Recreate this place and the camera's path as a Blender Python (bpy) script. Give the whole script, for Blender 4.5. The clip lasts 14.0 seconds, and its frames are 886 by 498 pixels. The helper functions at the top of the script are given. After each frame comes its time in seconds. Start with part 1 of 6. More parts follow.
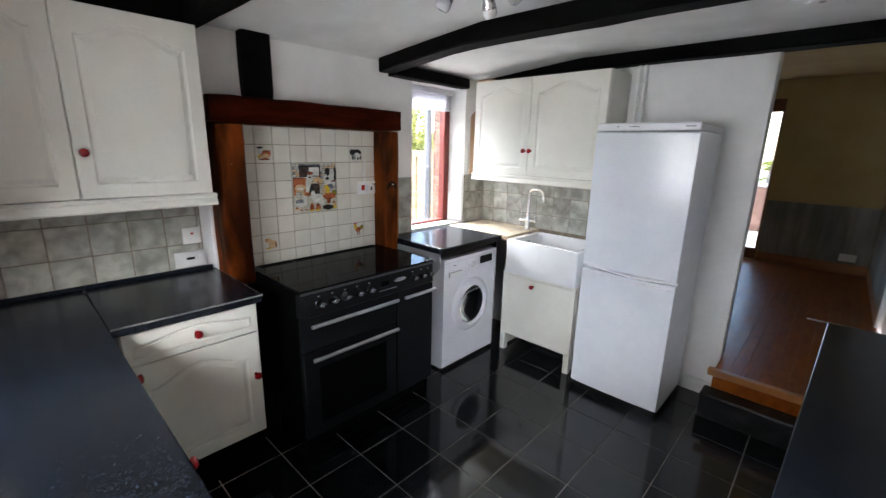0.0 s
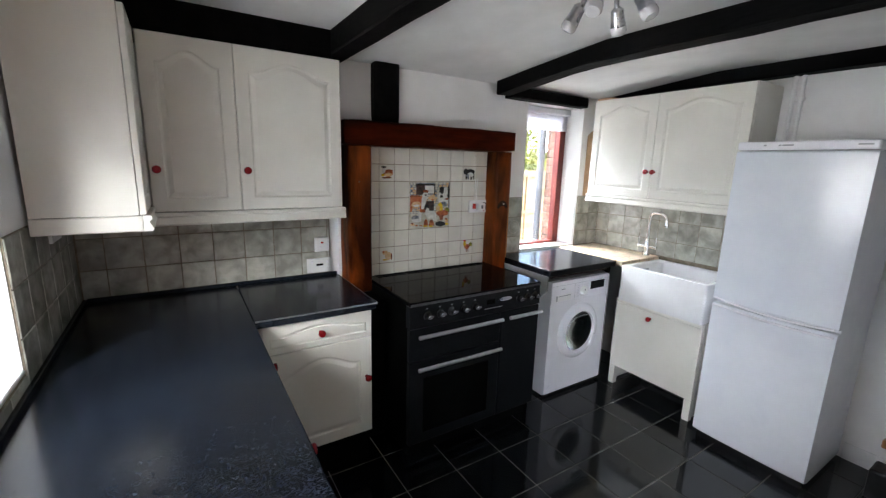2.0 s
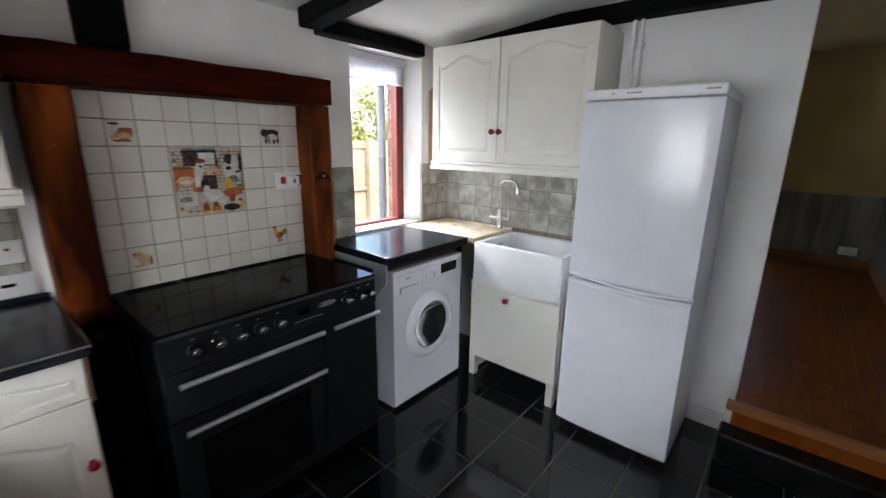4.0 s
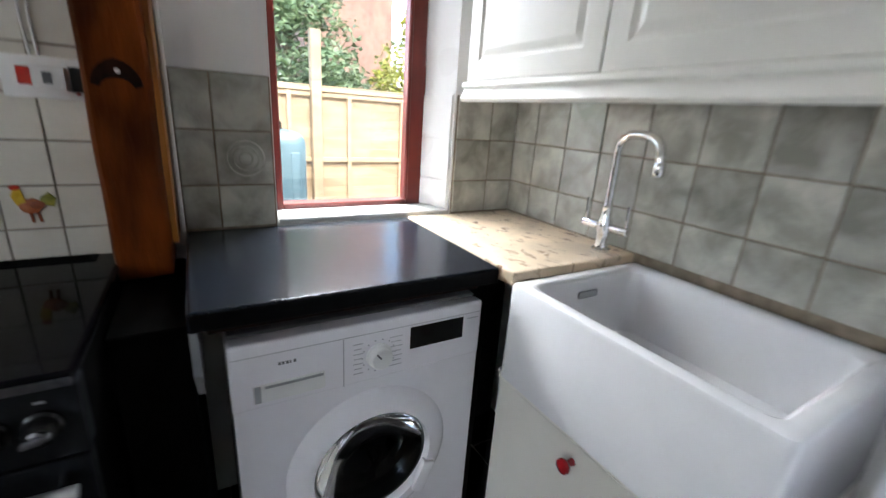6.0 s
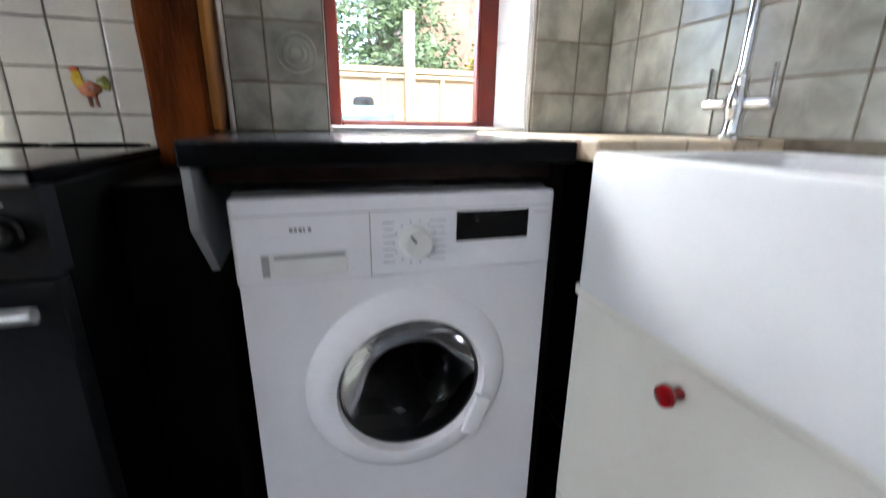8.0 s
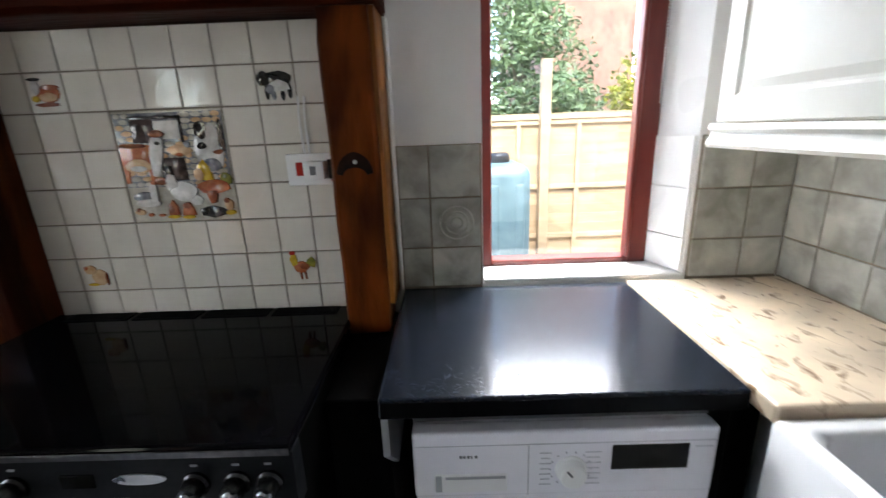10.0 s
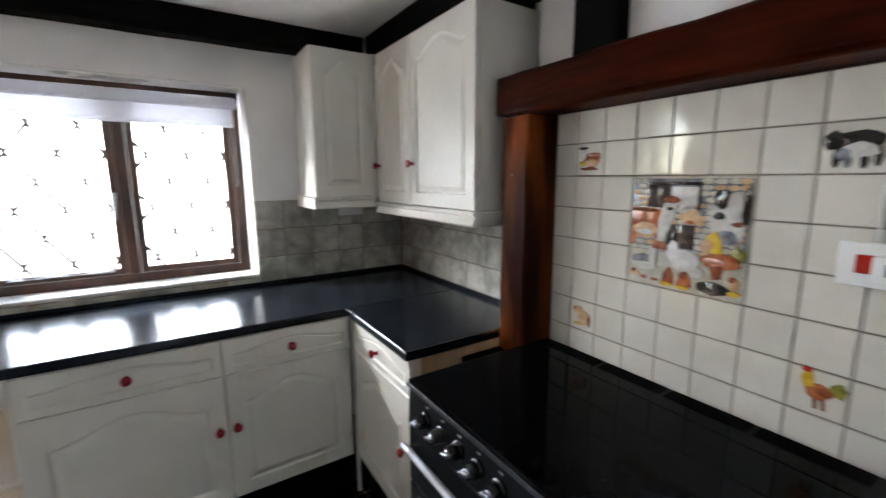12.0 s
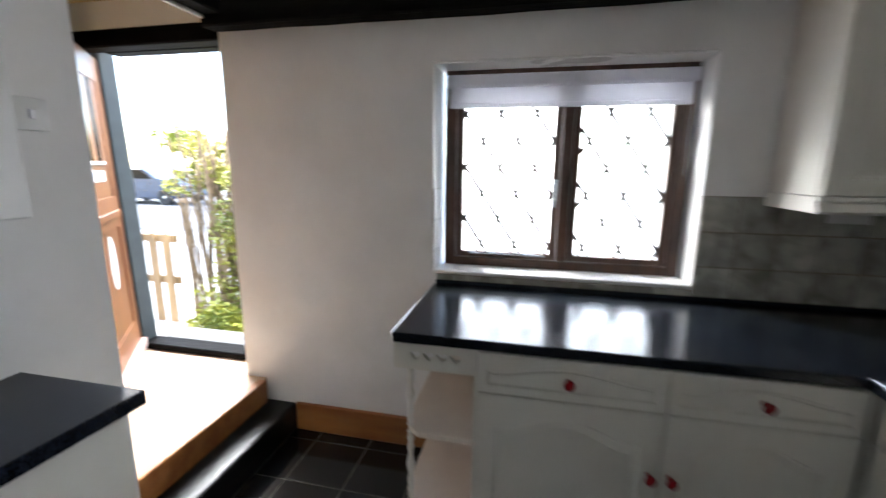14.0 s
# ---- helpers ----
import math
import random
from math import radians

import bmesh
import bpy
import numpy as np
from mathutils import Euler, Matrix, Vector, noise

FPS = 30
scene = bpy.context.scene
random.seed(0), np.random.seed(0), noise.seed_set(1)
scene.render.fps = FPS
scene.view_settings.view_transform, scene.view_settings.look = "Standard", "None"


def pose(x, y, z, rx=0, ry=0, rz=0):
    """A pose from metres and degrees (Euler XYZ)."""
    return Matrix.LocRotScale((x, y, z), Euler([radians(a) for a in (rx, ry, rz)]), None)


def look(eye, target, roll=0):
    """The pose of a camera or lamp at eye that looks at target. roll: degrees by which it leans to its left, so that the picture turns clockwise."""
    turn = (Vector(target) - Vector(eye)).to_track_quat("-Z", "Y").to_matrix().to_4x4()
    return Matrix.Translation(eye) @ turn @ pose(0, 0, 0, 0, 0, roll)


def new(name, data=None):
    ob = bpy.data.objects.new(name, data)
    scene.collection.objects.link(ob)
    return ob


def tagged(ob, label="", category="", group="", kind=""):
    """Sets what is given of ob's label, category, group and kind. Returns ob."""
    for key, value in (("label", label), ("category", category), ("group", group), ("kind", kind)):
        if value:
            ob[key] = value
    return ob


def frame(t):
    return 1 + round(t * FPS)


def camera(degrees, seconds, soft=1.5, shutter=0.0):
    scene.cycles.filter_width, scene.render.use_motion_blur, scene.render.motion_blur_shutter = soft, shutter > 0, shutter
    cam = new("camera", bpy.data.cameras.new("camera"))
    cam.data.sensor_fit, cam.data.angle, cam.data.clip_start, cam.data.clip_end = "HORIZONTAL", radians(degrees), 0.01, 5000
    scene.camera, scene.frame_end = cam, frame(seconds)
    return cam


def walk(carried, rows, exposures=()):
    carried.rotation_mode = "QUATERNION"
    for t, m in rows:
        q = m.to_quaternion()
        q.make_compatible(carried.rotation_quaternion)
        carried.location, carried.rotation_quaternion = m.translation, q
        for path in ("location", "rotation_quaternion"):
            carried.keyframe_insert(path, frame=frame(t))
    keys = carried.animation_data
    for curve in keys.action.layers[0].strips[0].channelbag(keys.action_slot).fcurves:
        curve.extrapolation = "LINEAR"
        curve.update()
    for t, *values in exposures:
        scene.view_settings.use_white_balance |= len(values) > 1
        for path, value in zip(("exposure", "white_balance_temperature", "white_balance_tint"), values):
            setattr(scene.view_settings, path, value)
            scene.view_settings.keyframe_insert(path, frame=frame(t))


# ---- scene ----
cam = camera(93.3, 14.0, 1.3, 0.5)
PATH = [
    (0, (1.657, 1.543, 1.602), (0.33, 2.962, 1.125), 1.4),
    (0.5, (1.62, 1.506, 1.596), (0.371, 3.006, 1.163), 0.7),
    (1, (1.613, 1.504, 1.593), (0.293, 2.948, 1.177), 1.2),
    (1.5, (1.624, 1.496, 1.586), (0.067, 2.689, 1.196), 1.6),
    (2, (1.65, 1.514, 1.602), (-0.005, 2.564, 1.201), 1.6),
    (2.5, (1.621, 1.532, 1.601), (0.132, 2.797, 1.172), 1.9),
    (3, (1.587, 1.593, 1.572), (0.262, 3.007, 1.079), 0.3),
    (3.2, (1.557, 1.643, 1.562), (0.331, 3.139, 1.05), 0.5),
    (5.3, (0.88, 3.164, 1.423), (-0.546, 4.477, 0.928), 3.9),
    (5.5, (0.811, 3.289, 1.402), (-0.692, 4.489, 0.854), 3.4),
    (6, (0.585, 3.543, 1.29), (-1.05, 4.526, 0.689), 3.9),
    (6.3, (0.499, 3.638, 1.153), (-1.208, 4.495, 0.557), 2.5),
    (6.5, (0.485, 3.684, 1.065), (-1.28, 4.413, 0.47), 0.7),
    (7, (0.511, 3.703, 0.876), (-1.278, 4.328, 0.234), 0.5),
    (7.5, (0.527, 3.712, 0.806), (-1.276, 4.268, 0.140), 0.3),
    (7.6, (0.521, 3.713, 0.816), (-1.281, 4.273, 0.154), 0.5),
    (8, (0.522, 3.702, 0.967), (-1.314, 4.249, 0.394), 0.8),
    (8.2, (0.532, 3.693, 1.071), (-1.302, 4.236, 0.487), 0.7),
    (10.3, (0.461, 3.614, 1.426), (-1.464, 3.492, 0.899), -1.1),
    (10.5, (0.489, 3.553, 1.441), (-1.437, 3.369, 0.935), 0.2),
    (11, (0.406, 3.525, 1.471), (-1.395, 2.825, 0.953), -0.1),
    (11.5, (0.406, 3.48, 1.452), (-1.103, 2.22, 1.085), 0.6),
    (11.8, (0.415, 3.467, 1.477), (-0.81, 1.923, 1.136), 0.1),
    (12, (0.406, 3.466, 1.484), (-0.665, 1.805, 1.146), -0.3),
    (12.5, (0.44, 3.442, 1.477), (-0.244, 1.595, 1.132), -0.5),
    (13, (0.465, 3.428, 1.478), (-0.053, 1.53, 1.121), 0.2),
    (13.5, (0.583, 3.29, 1.457), (0.503, 1.339, 1.026), 0.1),
    (14, (0.73, 3.024, 1.471), (1.145, 1.105, 1.088), 0.6),
]
walk(cam, [(t, look(eye, target, roll)) for t, eye, target, roll in PATH], [(0, 3.62), (2.5, 3.55), (3.2, 3.45), (5.5, 3.12), (6.5, 3.1), (7.5, 3.6), (10.5, 3.2), (11.5, 3.8), (12.5, 4.05), (14, 3.22)])

# ---- world, sun, window light ----
world = bpy.data.worlds.new("world")
scene.world = world
world.use_nodes = True
wn = world.node_tree.nodes
sky = wn.new("ShaderNodeTexSky")
sky.sky_type, sky.sun_disc = "NISHITA", False
sky.sun_elevation, sky.sun_rotation = radians(48), radians(88)
sky.air_density, sky.dust_density = 1.0, 1.2
world.node_tree.links.new(sky.outputs[0], wn["Background"].inputs[0])
wn["Background"].inputs[1].default_value = 0.15
sun_data = bpy.data.lights.new("sun", "SUN")
sun_data.energy, sun_data.angle, sun_data.color = 0.9, radians(12), (1.0, 0.97, 0.92)
sun = new("sun", sun_data)
sun.matrix_world = look((9, 0.3, 10), (0, 0, 0))


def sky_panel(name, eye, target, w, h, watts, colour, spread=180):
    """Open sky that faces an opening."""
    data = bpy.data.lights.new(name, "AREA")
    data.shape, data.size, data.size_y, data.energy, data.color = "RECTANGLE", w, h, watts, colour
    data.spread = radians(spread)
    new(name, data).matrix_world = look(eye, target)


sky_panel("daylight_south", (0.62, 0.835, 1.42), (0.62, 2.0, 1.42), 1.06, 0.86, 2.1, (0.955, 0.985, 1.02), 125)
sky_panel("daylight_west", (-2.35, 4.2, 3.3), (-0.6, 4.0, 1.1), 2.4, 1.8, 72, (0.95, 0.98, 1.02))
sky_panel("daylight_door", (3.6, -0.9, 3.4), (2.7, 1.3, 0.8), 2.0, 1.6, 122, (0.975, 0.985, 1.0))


# ---- builders ----
WORLD = {}


def thing(name, x, y, z, label, category, group="", kind=""):
    ob = new(name)
    ob.location = (x, y, z)
    ob.empty_display_size = 0.1
    WORLD[ob] = Matrix.Translation((x, y, z))
    return tagged(ob, label, category, group, kind)


def mesh_of(bm, material, name, smooth=False):
    bmesh.ops.recalc_face_normals(bm, faces=bm.faces)
    me = bpy.data.meshes.new(name)
    bm.to_mesh(me)
    bm.free()
    me.materials.append(material)
    if smooth:
        me.shade_smooth()
        me.set_sharp_from_angle(angle=radians(35))
    return me


def part(name, bm, material, parent=None, label="", smooth=False):
    ob = new(name, mesh_of(bm, material, name, smooth))
    WORLD[ob] = Matrix.Identity(4)
    if parent is not None:
        ob.parent = parent
        ob.matrix_parent_inverse = WORLD[parent].inverted()
    return tagged(ob, label)


def solid(name, bm, material, label, category="", kind="", smooth=False):
    return tagged(part(name, bm, material, None, "", smooth), label, category, "", kind)


def box(a, b, r=0.0, bm=None, seg=1):
    made = bmesh.new()
    lo, hi = [min(p, q) for p, q in zip(a, b)], [max(p, q) for p, q in zip(a, b)]
    bmesh.ops.create_cube(made, size=1)
    for v in made.verts:
        v.co = [l + (c + 0.5) * (h - l) for c, l, h in zip(v.co, lo, hi)]
    if r:
        bmesh.ops.bevel(made, geom=made.edges[:], offset=r, segments=seg, profile=0.5, affect="EDGES")
    return merge(bm, made)


def merge(bm, made):
    if bm is None:
        return made
    me = bpy.data.meshes.new("tmp")
    made.to_mesh(me)
    made.free()
    bm.from_mesh(me)
    bpy.data.meshes.remove(me)
    return bm


def lathe(profile, m, seg=24, bm=None, caps=True):
    """Turns a profile of (radius, height) about the z of m."""
    made = bmesh.new()
    rings = []
    for r, h in profile:
        rings.append([made.verts.new(m @ Vector((r * math.cos(a), r * math.sin(a), h))) for a in (2 * math.pi * k / seg for k in range(seg))])
    for lo, hi in zip(rings, rings[1:]):
        for k in range(seg):
            made.faces.new((lo[k], lo[(k + 1) % seg], hi[(k + 1) % seg], hi[k]))
    for ring, (r, h) in ((rings[0], profile[0]), (rings[-1], profile[-1])):
        if r > 1e-4 and caps:
            made.faces.new(ring)
    bmesh.ops.remove_doubles(made, verts=made.verts[:], dist=1e-5)
    return merge(bm, made)


def prism(points, depth, m, r=0.0, bm=None):
    """A flat outline of (u, v) thickened by depth along the z of m."""
    made = bmesh.new()
    lo = [made.verts.new(m @ Vector((u, v, 0))) for u, v in points]
    hi = [made.verts.new(m @ Vector((u, v, depth))) for u, v in points]
    made.faces.new(lo[::-1])
    top = made.faces.new(hi)
    for k in range(len(points)):
        n = (k + 1) % len(points)
        made.faces.new((lo[k], lo[n], hi[n], hi[k]))
    if r:
        bmesh.ops.bevel(made, geom=top.edges[:], offset=r, segments=2, profile=0.5, affect="EDGES")
    return merge(bm, made)


def tube(points, radius, bm=None, seg=10, smooth_steps=6):
    """A round bar along points, its corners eased."""
    pts = [Vector(p) for p in points]
    for _ in range(2 if smooth_steps else 0):
        eased = [pts[0]]
        for p, q in zip(pts, pts[1:]):
            eased += [p.lerp(q, 0.25), p.lerp(q, 0.75)]
        pts = eased + [pts[-1]]
    made = bmesh.new()
    rings, side = [], None
    for k, p in enumerate(pts):
        d = (pts[min(k + 1, len(pts) - 1)] - pts[max(k - 1, 0)]).normalized()
        side = d.orthogonal().normalized() if side is None else (side - d * side.dot(d)).normalized()
        up = d.cross(side)
        rings.append([made.verts.new(p + radius * (side * math.cos(a) + up * math.sin(a))) for a in (2 * math.pi * j / seg for j in range(seg))])
    for lo, hi in zip(rings, rings[1:]):
        for j in range(seg):
            made.faces.new((lo[j], lo[(j + 1) % seg], hi[(j + 1) % seg], hi[j]))
    made.faces.new(rings[0]), made.faces.new(rings[-1])
    return merge(bm, made)


def facing(x, y, z, way):
    """A frame at a place on a front that faces way: u to the side, v out of the front, w up."""
    u, o = {"+y": ((1, 0), (0, 1)), "+x": ((0, -1), (1, 0)), "-y": ((-1, 0), (0, -1)), "-x": ((0, 1), (-1, 0))}[way]
    return Matrix(((u[0], o[0], 0, x), (u[1], o[1], 0, y), (0, 0, 1, z), (0, 0, 0, 1)))


# ---- materials ----
def mat(name, a, b, rough=0.5, scale=6.0, stretch=(1, 1, 1), bump=0.1, fine=90.0, metal=0.0, rough_var=0.1, spec=0.5, contrast=(0.35, 0.65), rand=0.0, coat=0.0, stain=0.15, distort=0.0, bump_dist=0.002):
    """Two colours mixed by a noise at real size, a broad stain over them, and a fine relief."""
    m = bpy.data.materials.new(name)
    m.use_nodes = True
    t = m.node_tree
    n, ln = t.nodes, t.links
    bsdf = n["Principled BSDF"]
    co = n.new("ShaderNodeTexCoord").outputs["Object"]
    if rand:
        info = n.new("ShaderNodeObjectInfo")
        add = n.new("ShaderNodeVectorMath")
        add.operation = "MULTIPLY_ADD"
        add.inputs[1].default_value = (17.0, 23.0, 31.0)
        ln.new(info.outputs["Random"], add.inputs[0])
        ln.new(co, add.inputs[2])
        co = add.outputs[0]
    mp = n.new("ShaderNodeMapping")
    mp.inputs["Scale"].default_value = stretch
    ln.new(co, mp.inputs["Vector"])

    def noise_node(s, detail=5.0, vec=mp.outputs[0]):
        x = n.new("ShaderNodeTexNoise")
        x.inputs["Scale"].default_value, x.inputs["Detail"].default_value, x.inputs["Distortion"].default_value = s, detail, distort
        ln.new(vec, x.inputs["Vector"])
        return x.outputs["Fac"]

    grain = noise_node(scale)
    ramp = n.new("ShaderNodeValToRGB")
    ramp.color_ramp.elements[0].position, ramp.color_ramp.elements[1].position = contrast
    ramp.color_ramp.elements[0].color, ramp.color_ramp.elements[1].color = (*a, 1), (*b, 1)
    ln.new(grain, ramp.inputs[0])
    broad = noise_node(scale * 0.17 + 0.6, 3.0, co)
    rng = n.new("ShaderNodeMapRange")
    rng.inputs["From Min"].default_value, rng.inputs["From Max"].default_value = 0.3, 0.7
    rng.inputs["To Min"].default_value, rng.inputs["To Max"].default_value = 1 - stain, 1 + stain
    ln.new(broad, rng.inputs["Value"])
    value = rng.outputs[0]
    if rand:
        shift = n.new("ShaderNodeMapRange")
        shift.inputs["To Min"].default_value, shift.inputs["To Max"].default_value = 1 - rand, 1 + rand
        ln.new(info.outputs["Random"], shift.inputs["Value"])
        mul = n.new("ShaderNodeMath")
        mul.operation = "MULTIPLY"
        ln.new(value, mul.inputs[0]), ln.new(shift.outputs[0], mul.inputs[1])
        value = mul.outputs[0]
    vm = n.new("ShaderNodeVectorMath")
    vm.operation = "SCALE"
    ln.new(ramp.outputs[0], vm.inputs[0]), ln.new(value, vm.inputs["Scale"])
    ln.new(vm.outputs[0], bsdf.inputs["Base Color"])
    fine_noise = noise_node(fine, 3.0)
    rr = n.new("ShaderNodeMapRange")
    rr.inputs["To Min"].default_value, rr.inputs["To Max"].default_value = max(0.02, rough - rough_var), min(1, rough + rough_var)
    ln.new(broad, rr.inputs["Value"]), ln.new(rr.outputs[0], bsdf.inputs["Roughness"])
    if bump:
        add2 = n.new("ShaderNodeMath")
        add2.operation = "ADD"
        ln.new(grain, add2.inputs[0]), ln.new(fine_noise, add2.inputs[1])
        bp = n.new("ShaderNodeBump")
        bp.inputs["Strength"].default_value, bp.inputs["Distance"].default_value = bump, bump_dist
        ln.new(add2.outputs[0], bp.inputs["Height"]), ln.new(bp.outputs[0], bsdf.inputs["Normal"])
    bsdf.inputs["Metallic"].default_value = metal
    bsdf.inputs["Specular IOR Level"].default_value = spec
    bsdf.inputs["Coat Weight"].default_value = coat
    bsdf.inputs["Coat Roughness"].default_value = 0.08
    return m


def glass_mat(name, tint=(1, 1, 1), rough=0.0):
    m = bpy.data.materials.new(name)
    m.use_nodes = True
    b = m.node_tree.nodes["Principled BSDF"]
    b.inputs["Base Color"].default_value = (*tint, 1)
    b.inputs["Roughness"].default_value, b.inputs["Transmission Weight"].default_value, b.inputs["IOR"].default_value = rough, 1.0, 1.45
    return m


PLASTER = mat("plaster", (0.72, 0.71, 0.70), (0.80, 0.79, 0.78), 0.75, 3, bump=0.25, fine=40, stain=0.04)
CEIL = mat("ceiling_paint", (0.70, 0.70, 0.69), (0.78, 0.78, 0.77), 0.8, 5, bump=0.5, fine=30, stain=0.06, bump_dist=0.004)
CREAM = mat("cream_plaster", (0.46, 0.345, 0.155), (0.53, 0.405, 0.195), 0.8, 3, bump=0.2, stain=0.05)
BLACKWOOD = mat("black_painted_wood", (0.0025, 0.0025, 0.0025), (0.006, 0.0055, 0.0055), 0.6, 12, (0.3, 1, 1), bump=0.6, fine=60, bump_dist=0.004, spec=0.04)
MAHOG = mat("dark_red_stained_wood", (0.011, 0.0012, 0.0004), (0.052, 0.0070, 0.0016), 0.45, 14, (1, 0.15, 1), bump=0.5, fine=70, stain=0.4, bump_dist=0.004, spec=0.03)
POSTWOOD = mat("orange_stained_oak", (0.034, 0.006, 0.0015), (0.20, 0.046, 0.008), 0.45, 8, (1, 1, 0.22), bump=0.6, fine=70, contrast=(0.40, 0.62), stain=0.6, distort=0.5, bump_dist=0.004, spec=0.05)
CABINET = mat("cream_painted_cabinet", (0.66, 0.64, 0.58), (0.71, 0.69, 0.63), 0.38, 4, bump=0.06, fine=60, stain=0.03)
RAWBOARD = mat("raw_board", (0.42, 0.26, 0.15), (0.5, 0.33, 0.2), 0.7, 20, (1, 1, 0.2), bump=0.2)
SHELFWHITE = mat("shelf_melamine", (0.70, 0.62, 0.54), (0.76, 0.68, 0.60), 0.5, 6, bump=0.05, stain=0.04)
RED = mat("red_knob_paint", (0.20, 0.003, 0.006), (0.27, 0.005, 0.009), 0.16, 30, bump=0.0, coat=0.5)
WORKTOP = mat("dark_slate_laminate", (0.005, 0.0066, 0.0098), (0.0145, 0.019, 0.0285), 0.19, 240, (1, 0.6, 1), bump=0.0, fine=300, rough_var=0.05, stain=0.25, contrast=(0.38, 0.68), spec=0.30)
EDGE = mat("aluminium_edge", (0.55, 0.55, 0.56), (0.65, 0.65, 0.66), 0.20, 60, metal=1.0, bump=0.05)
# plinth black, also used as the shade in the gaps beside the cooker
PLINTH_GAP = mat("black_plinth_and_gap_shade", (0.002, 0.002, 0.002), (0.004, 0.004, 0.004), 0.6, 20, bump=0.1, spec=0.02)
FLOORTILE = mat("black_floor_tile", (0.0025, 0.0028, 0.0034), (0.009, 0.0100, 0.0120), 0.09, 7, bump=0.06, fine=50, rand=0.25, stain=0.3, rough_var=0.05, distort=0.8, spec=0.5)
GROUT_D = mat("grey_grout", (0.12, 0.11, 0.098), (0.19, 0.175, 0.155), 0.9, 30, bump=0.3)
GROUT_C = mat("sandy_grout", (0.20, 0.165, 0.13), (0.29, 0.245, 0.195), 0.9, 30, bump=0.3)
GROUT_L = mat("brown_grout", (0.15, 0.12, 0.085), (0.24, 0.195, 0.145), 0.9, 30, bump=0.3)
SPLASH = mat("mottled_green_grey_tile", (0.25, 0.25, 0.215), (0.46, 0.45, 0.40), 0.20, 12, bump=0.4, fine=45, rand=0.08, stain=0.2, distort=0.3, contrast=(0.35, 0.65), bump_dist=0.003)
WHITETILE = mat("cream_glazed_tile", (0.60, 0.57, 0.50), (0.66, 0.63, 0.56), 0.07, 9, bump=0.3, fine=10, rand=0.03, stain=0.03, rough_var=0.03, bump_dist=0.006)
ENAMEL = mat("white_enamel", (0.78, 0.77, 0.81), (0.81, 0.80, 0.84), 0.22, 8, bump=0.02, fine=200, stain=0.02, rough_var=0.05)
FRIDGE = mat("fridge_white", (0.70, 0.72, 0.78), (0.74, 0.76, 0.81), 0.17, 8, bump=0.03, fine=60, stain=0.02, rough_var=0.03)
PLASTIC = mat("white_plastic", (0.70, 0.70, 0.69), (0.74, 0.74, 0.73), 0.35, 10, bump=0.0, stain=0.02)
GREYPL = mat("grey_plastic", (0.28, 0.29, 0.30), (0.34, 0.35, 0.36), 0.35, 10, bump=0.0, stain=0.04)
CERAMIC = mat("white_fireclay", (0.66, 0.66, 0.67), (0.71, 0.71, 0.72), 0.12, 6, bump=0.03, fine=12, stain=0.02, rough_var=0.04)
CHROME = mat("chrome", (0.75, 0.76, 0.78), (0.8, 0.81, 0.83), 0.08, 30, metal=1.0, bump=0.0, rough_var=0.03)
HANDLEMET = mat("satin_aluminium", (0.50, 0.51, 0.52), (0.56, 0.57, 0.58), 0.42, 40, metal=0.85, bump=0.0)
EDGEBLACK = mat("black_laminate_edge", (0.002, 0.0022, 0.0028), (0.0035, 0.0037, 0.0042), 0.4, 60, bump=0.0, spec=0.06)
PIPE = mat("grey_pipe_plastic", (0.10, 0.10, 0.105), (0.13, 0.13, 0.135), 0.45, 20, bump=0.0)
DIMSTEEL = mat("dim_smoked_metal", (0.10, 0.10, 0.11), (0.15, 0.15, 0.16), 0.35, 60, metal=1.0, bump=0.05)
STEEL = mat("brushed_steel", (0.45, 0.46, 0.48), (0.55, 0.56, 0.58), 0.28, 80, (1, 0.1, 1), metal=1.0, bump=0.05)
COOKER = mat("charcoal_enamel", (0.0068, 0.0074, 0.0088), (0.0098, 0.0107, 0.0126), 0.35, 90, bump=0.05, stain=0.08, spec=0.12)
COOKBLACK = mat("black_enamel", (0.0015, 0.0015, 0.0015), (0.003, 0.003, 0.003), 0.5, 20, bump=0.05, spec=0.02)
HOB = mat("black_ceramic_glass", (0.002, 0.002, 0.003), (0.004, 0.004, 0.005), 0.06, 30, bump=0.0, rough_var=0.03, spec=0.05)
OVENGLASS = mat("dark_oven_glass", (0.002, 0.002, 0.002), (0.004, 0.004, 0.004), 0.12, 30, bump=0.0, spec=0.15)
PLANK = mat("knotty_pine_board", (0.20, 0.11, 0.05), (0.68, 0.55, 0.40), 0.4, 20, (0.9, 1.7, 1), bump=0.3, fine=50, stain=0.3, distort=0.6, contrast=(0.30, 0.44))
PINE = mat("varnished_skirting", (0.24, 0.085, 0.025), (0.38, 0.16, 0.05), 0.35, 12, (0.15, 1, 1), bump=0.2, stain=0.2)
LAMINATE = mat("pale_oak_floor", (0.48, 0.355, 0.25), (0.59, 0.455, 0.335), 0.2, 9, (2.5, 0.3, 1), bump=0.1, rand=0.1, stain=0.15)
PARQUET = mat("worn_parquet", (0.19, 0.047, 0.006), (0.27, 0.075, 0.009), 0.38, 14, (2, 0.4, 1), bump=0.05, rand=0.10, stain=0.12, spec=0.12)
WINWOOD = mat("dark_brown_window_wood", (0.035, 0.014, 0.008), (0.09, 0.036, 0.018), 0.4, 15, (1, 1, 0.2), bump=0.3, stain=0.25)
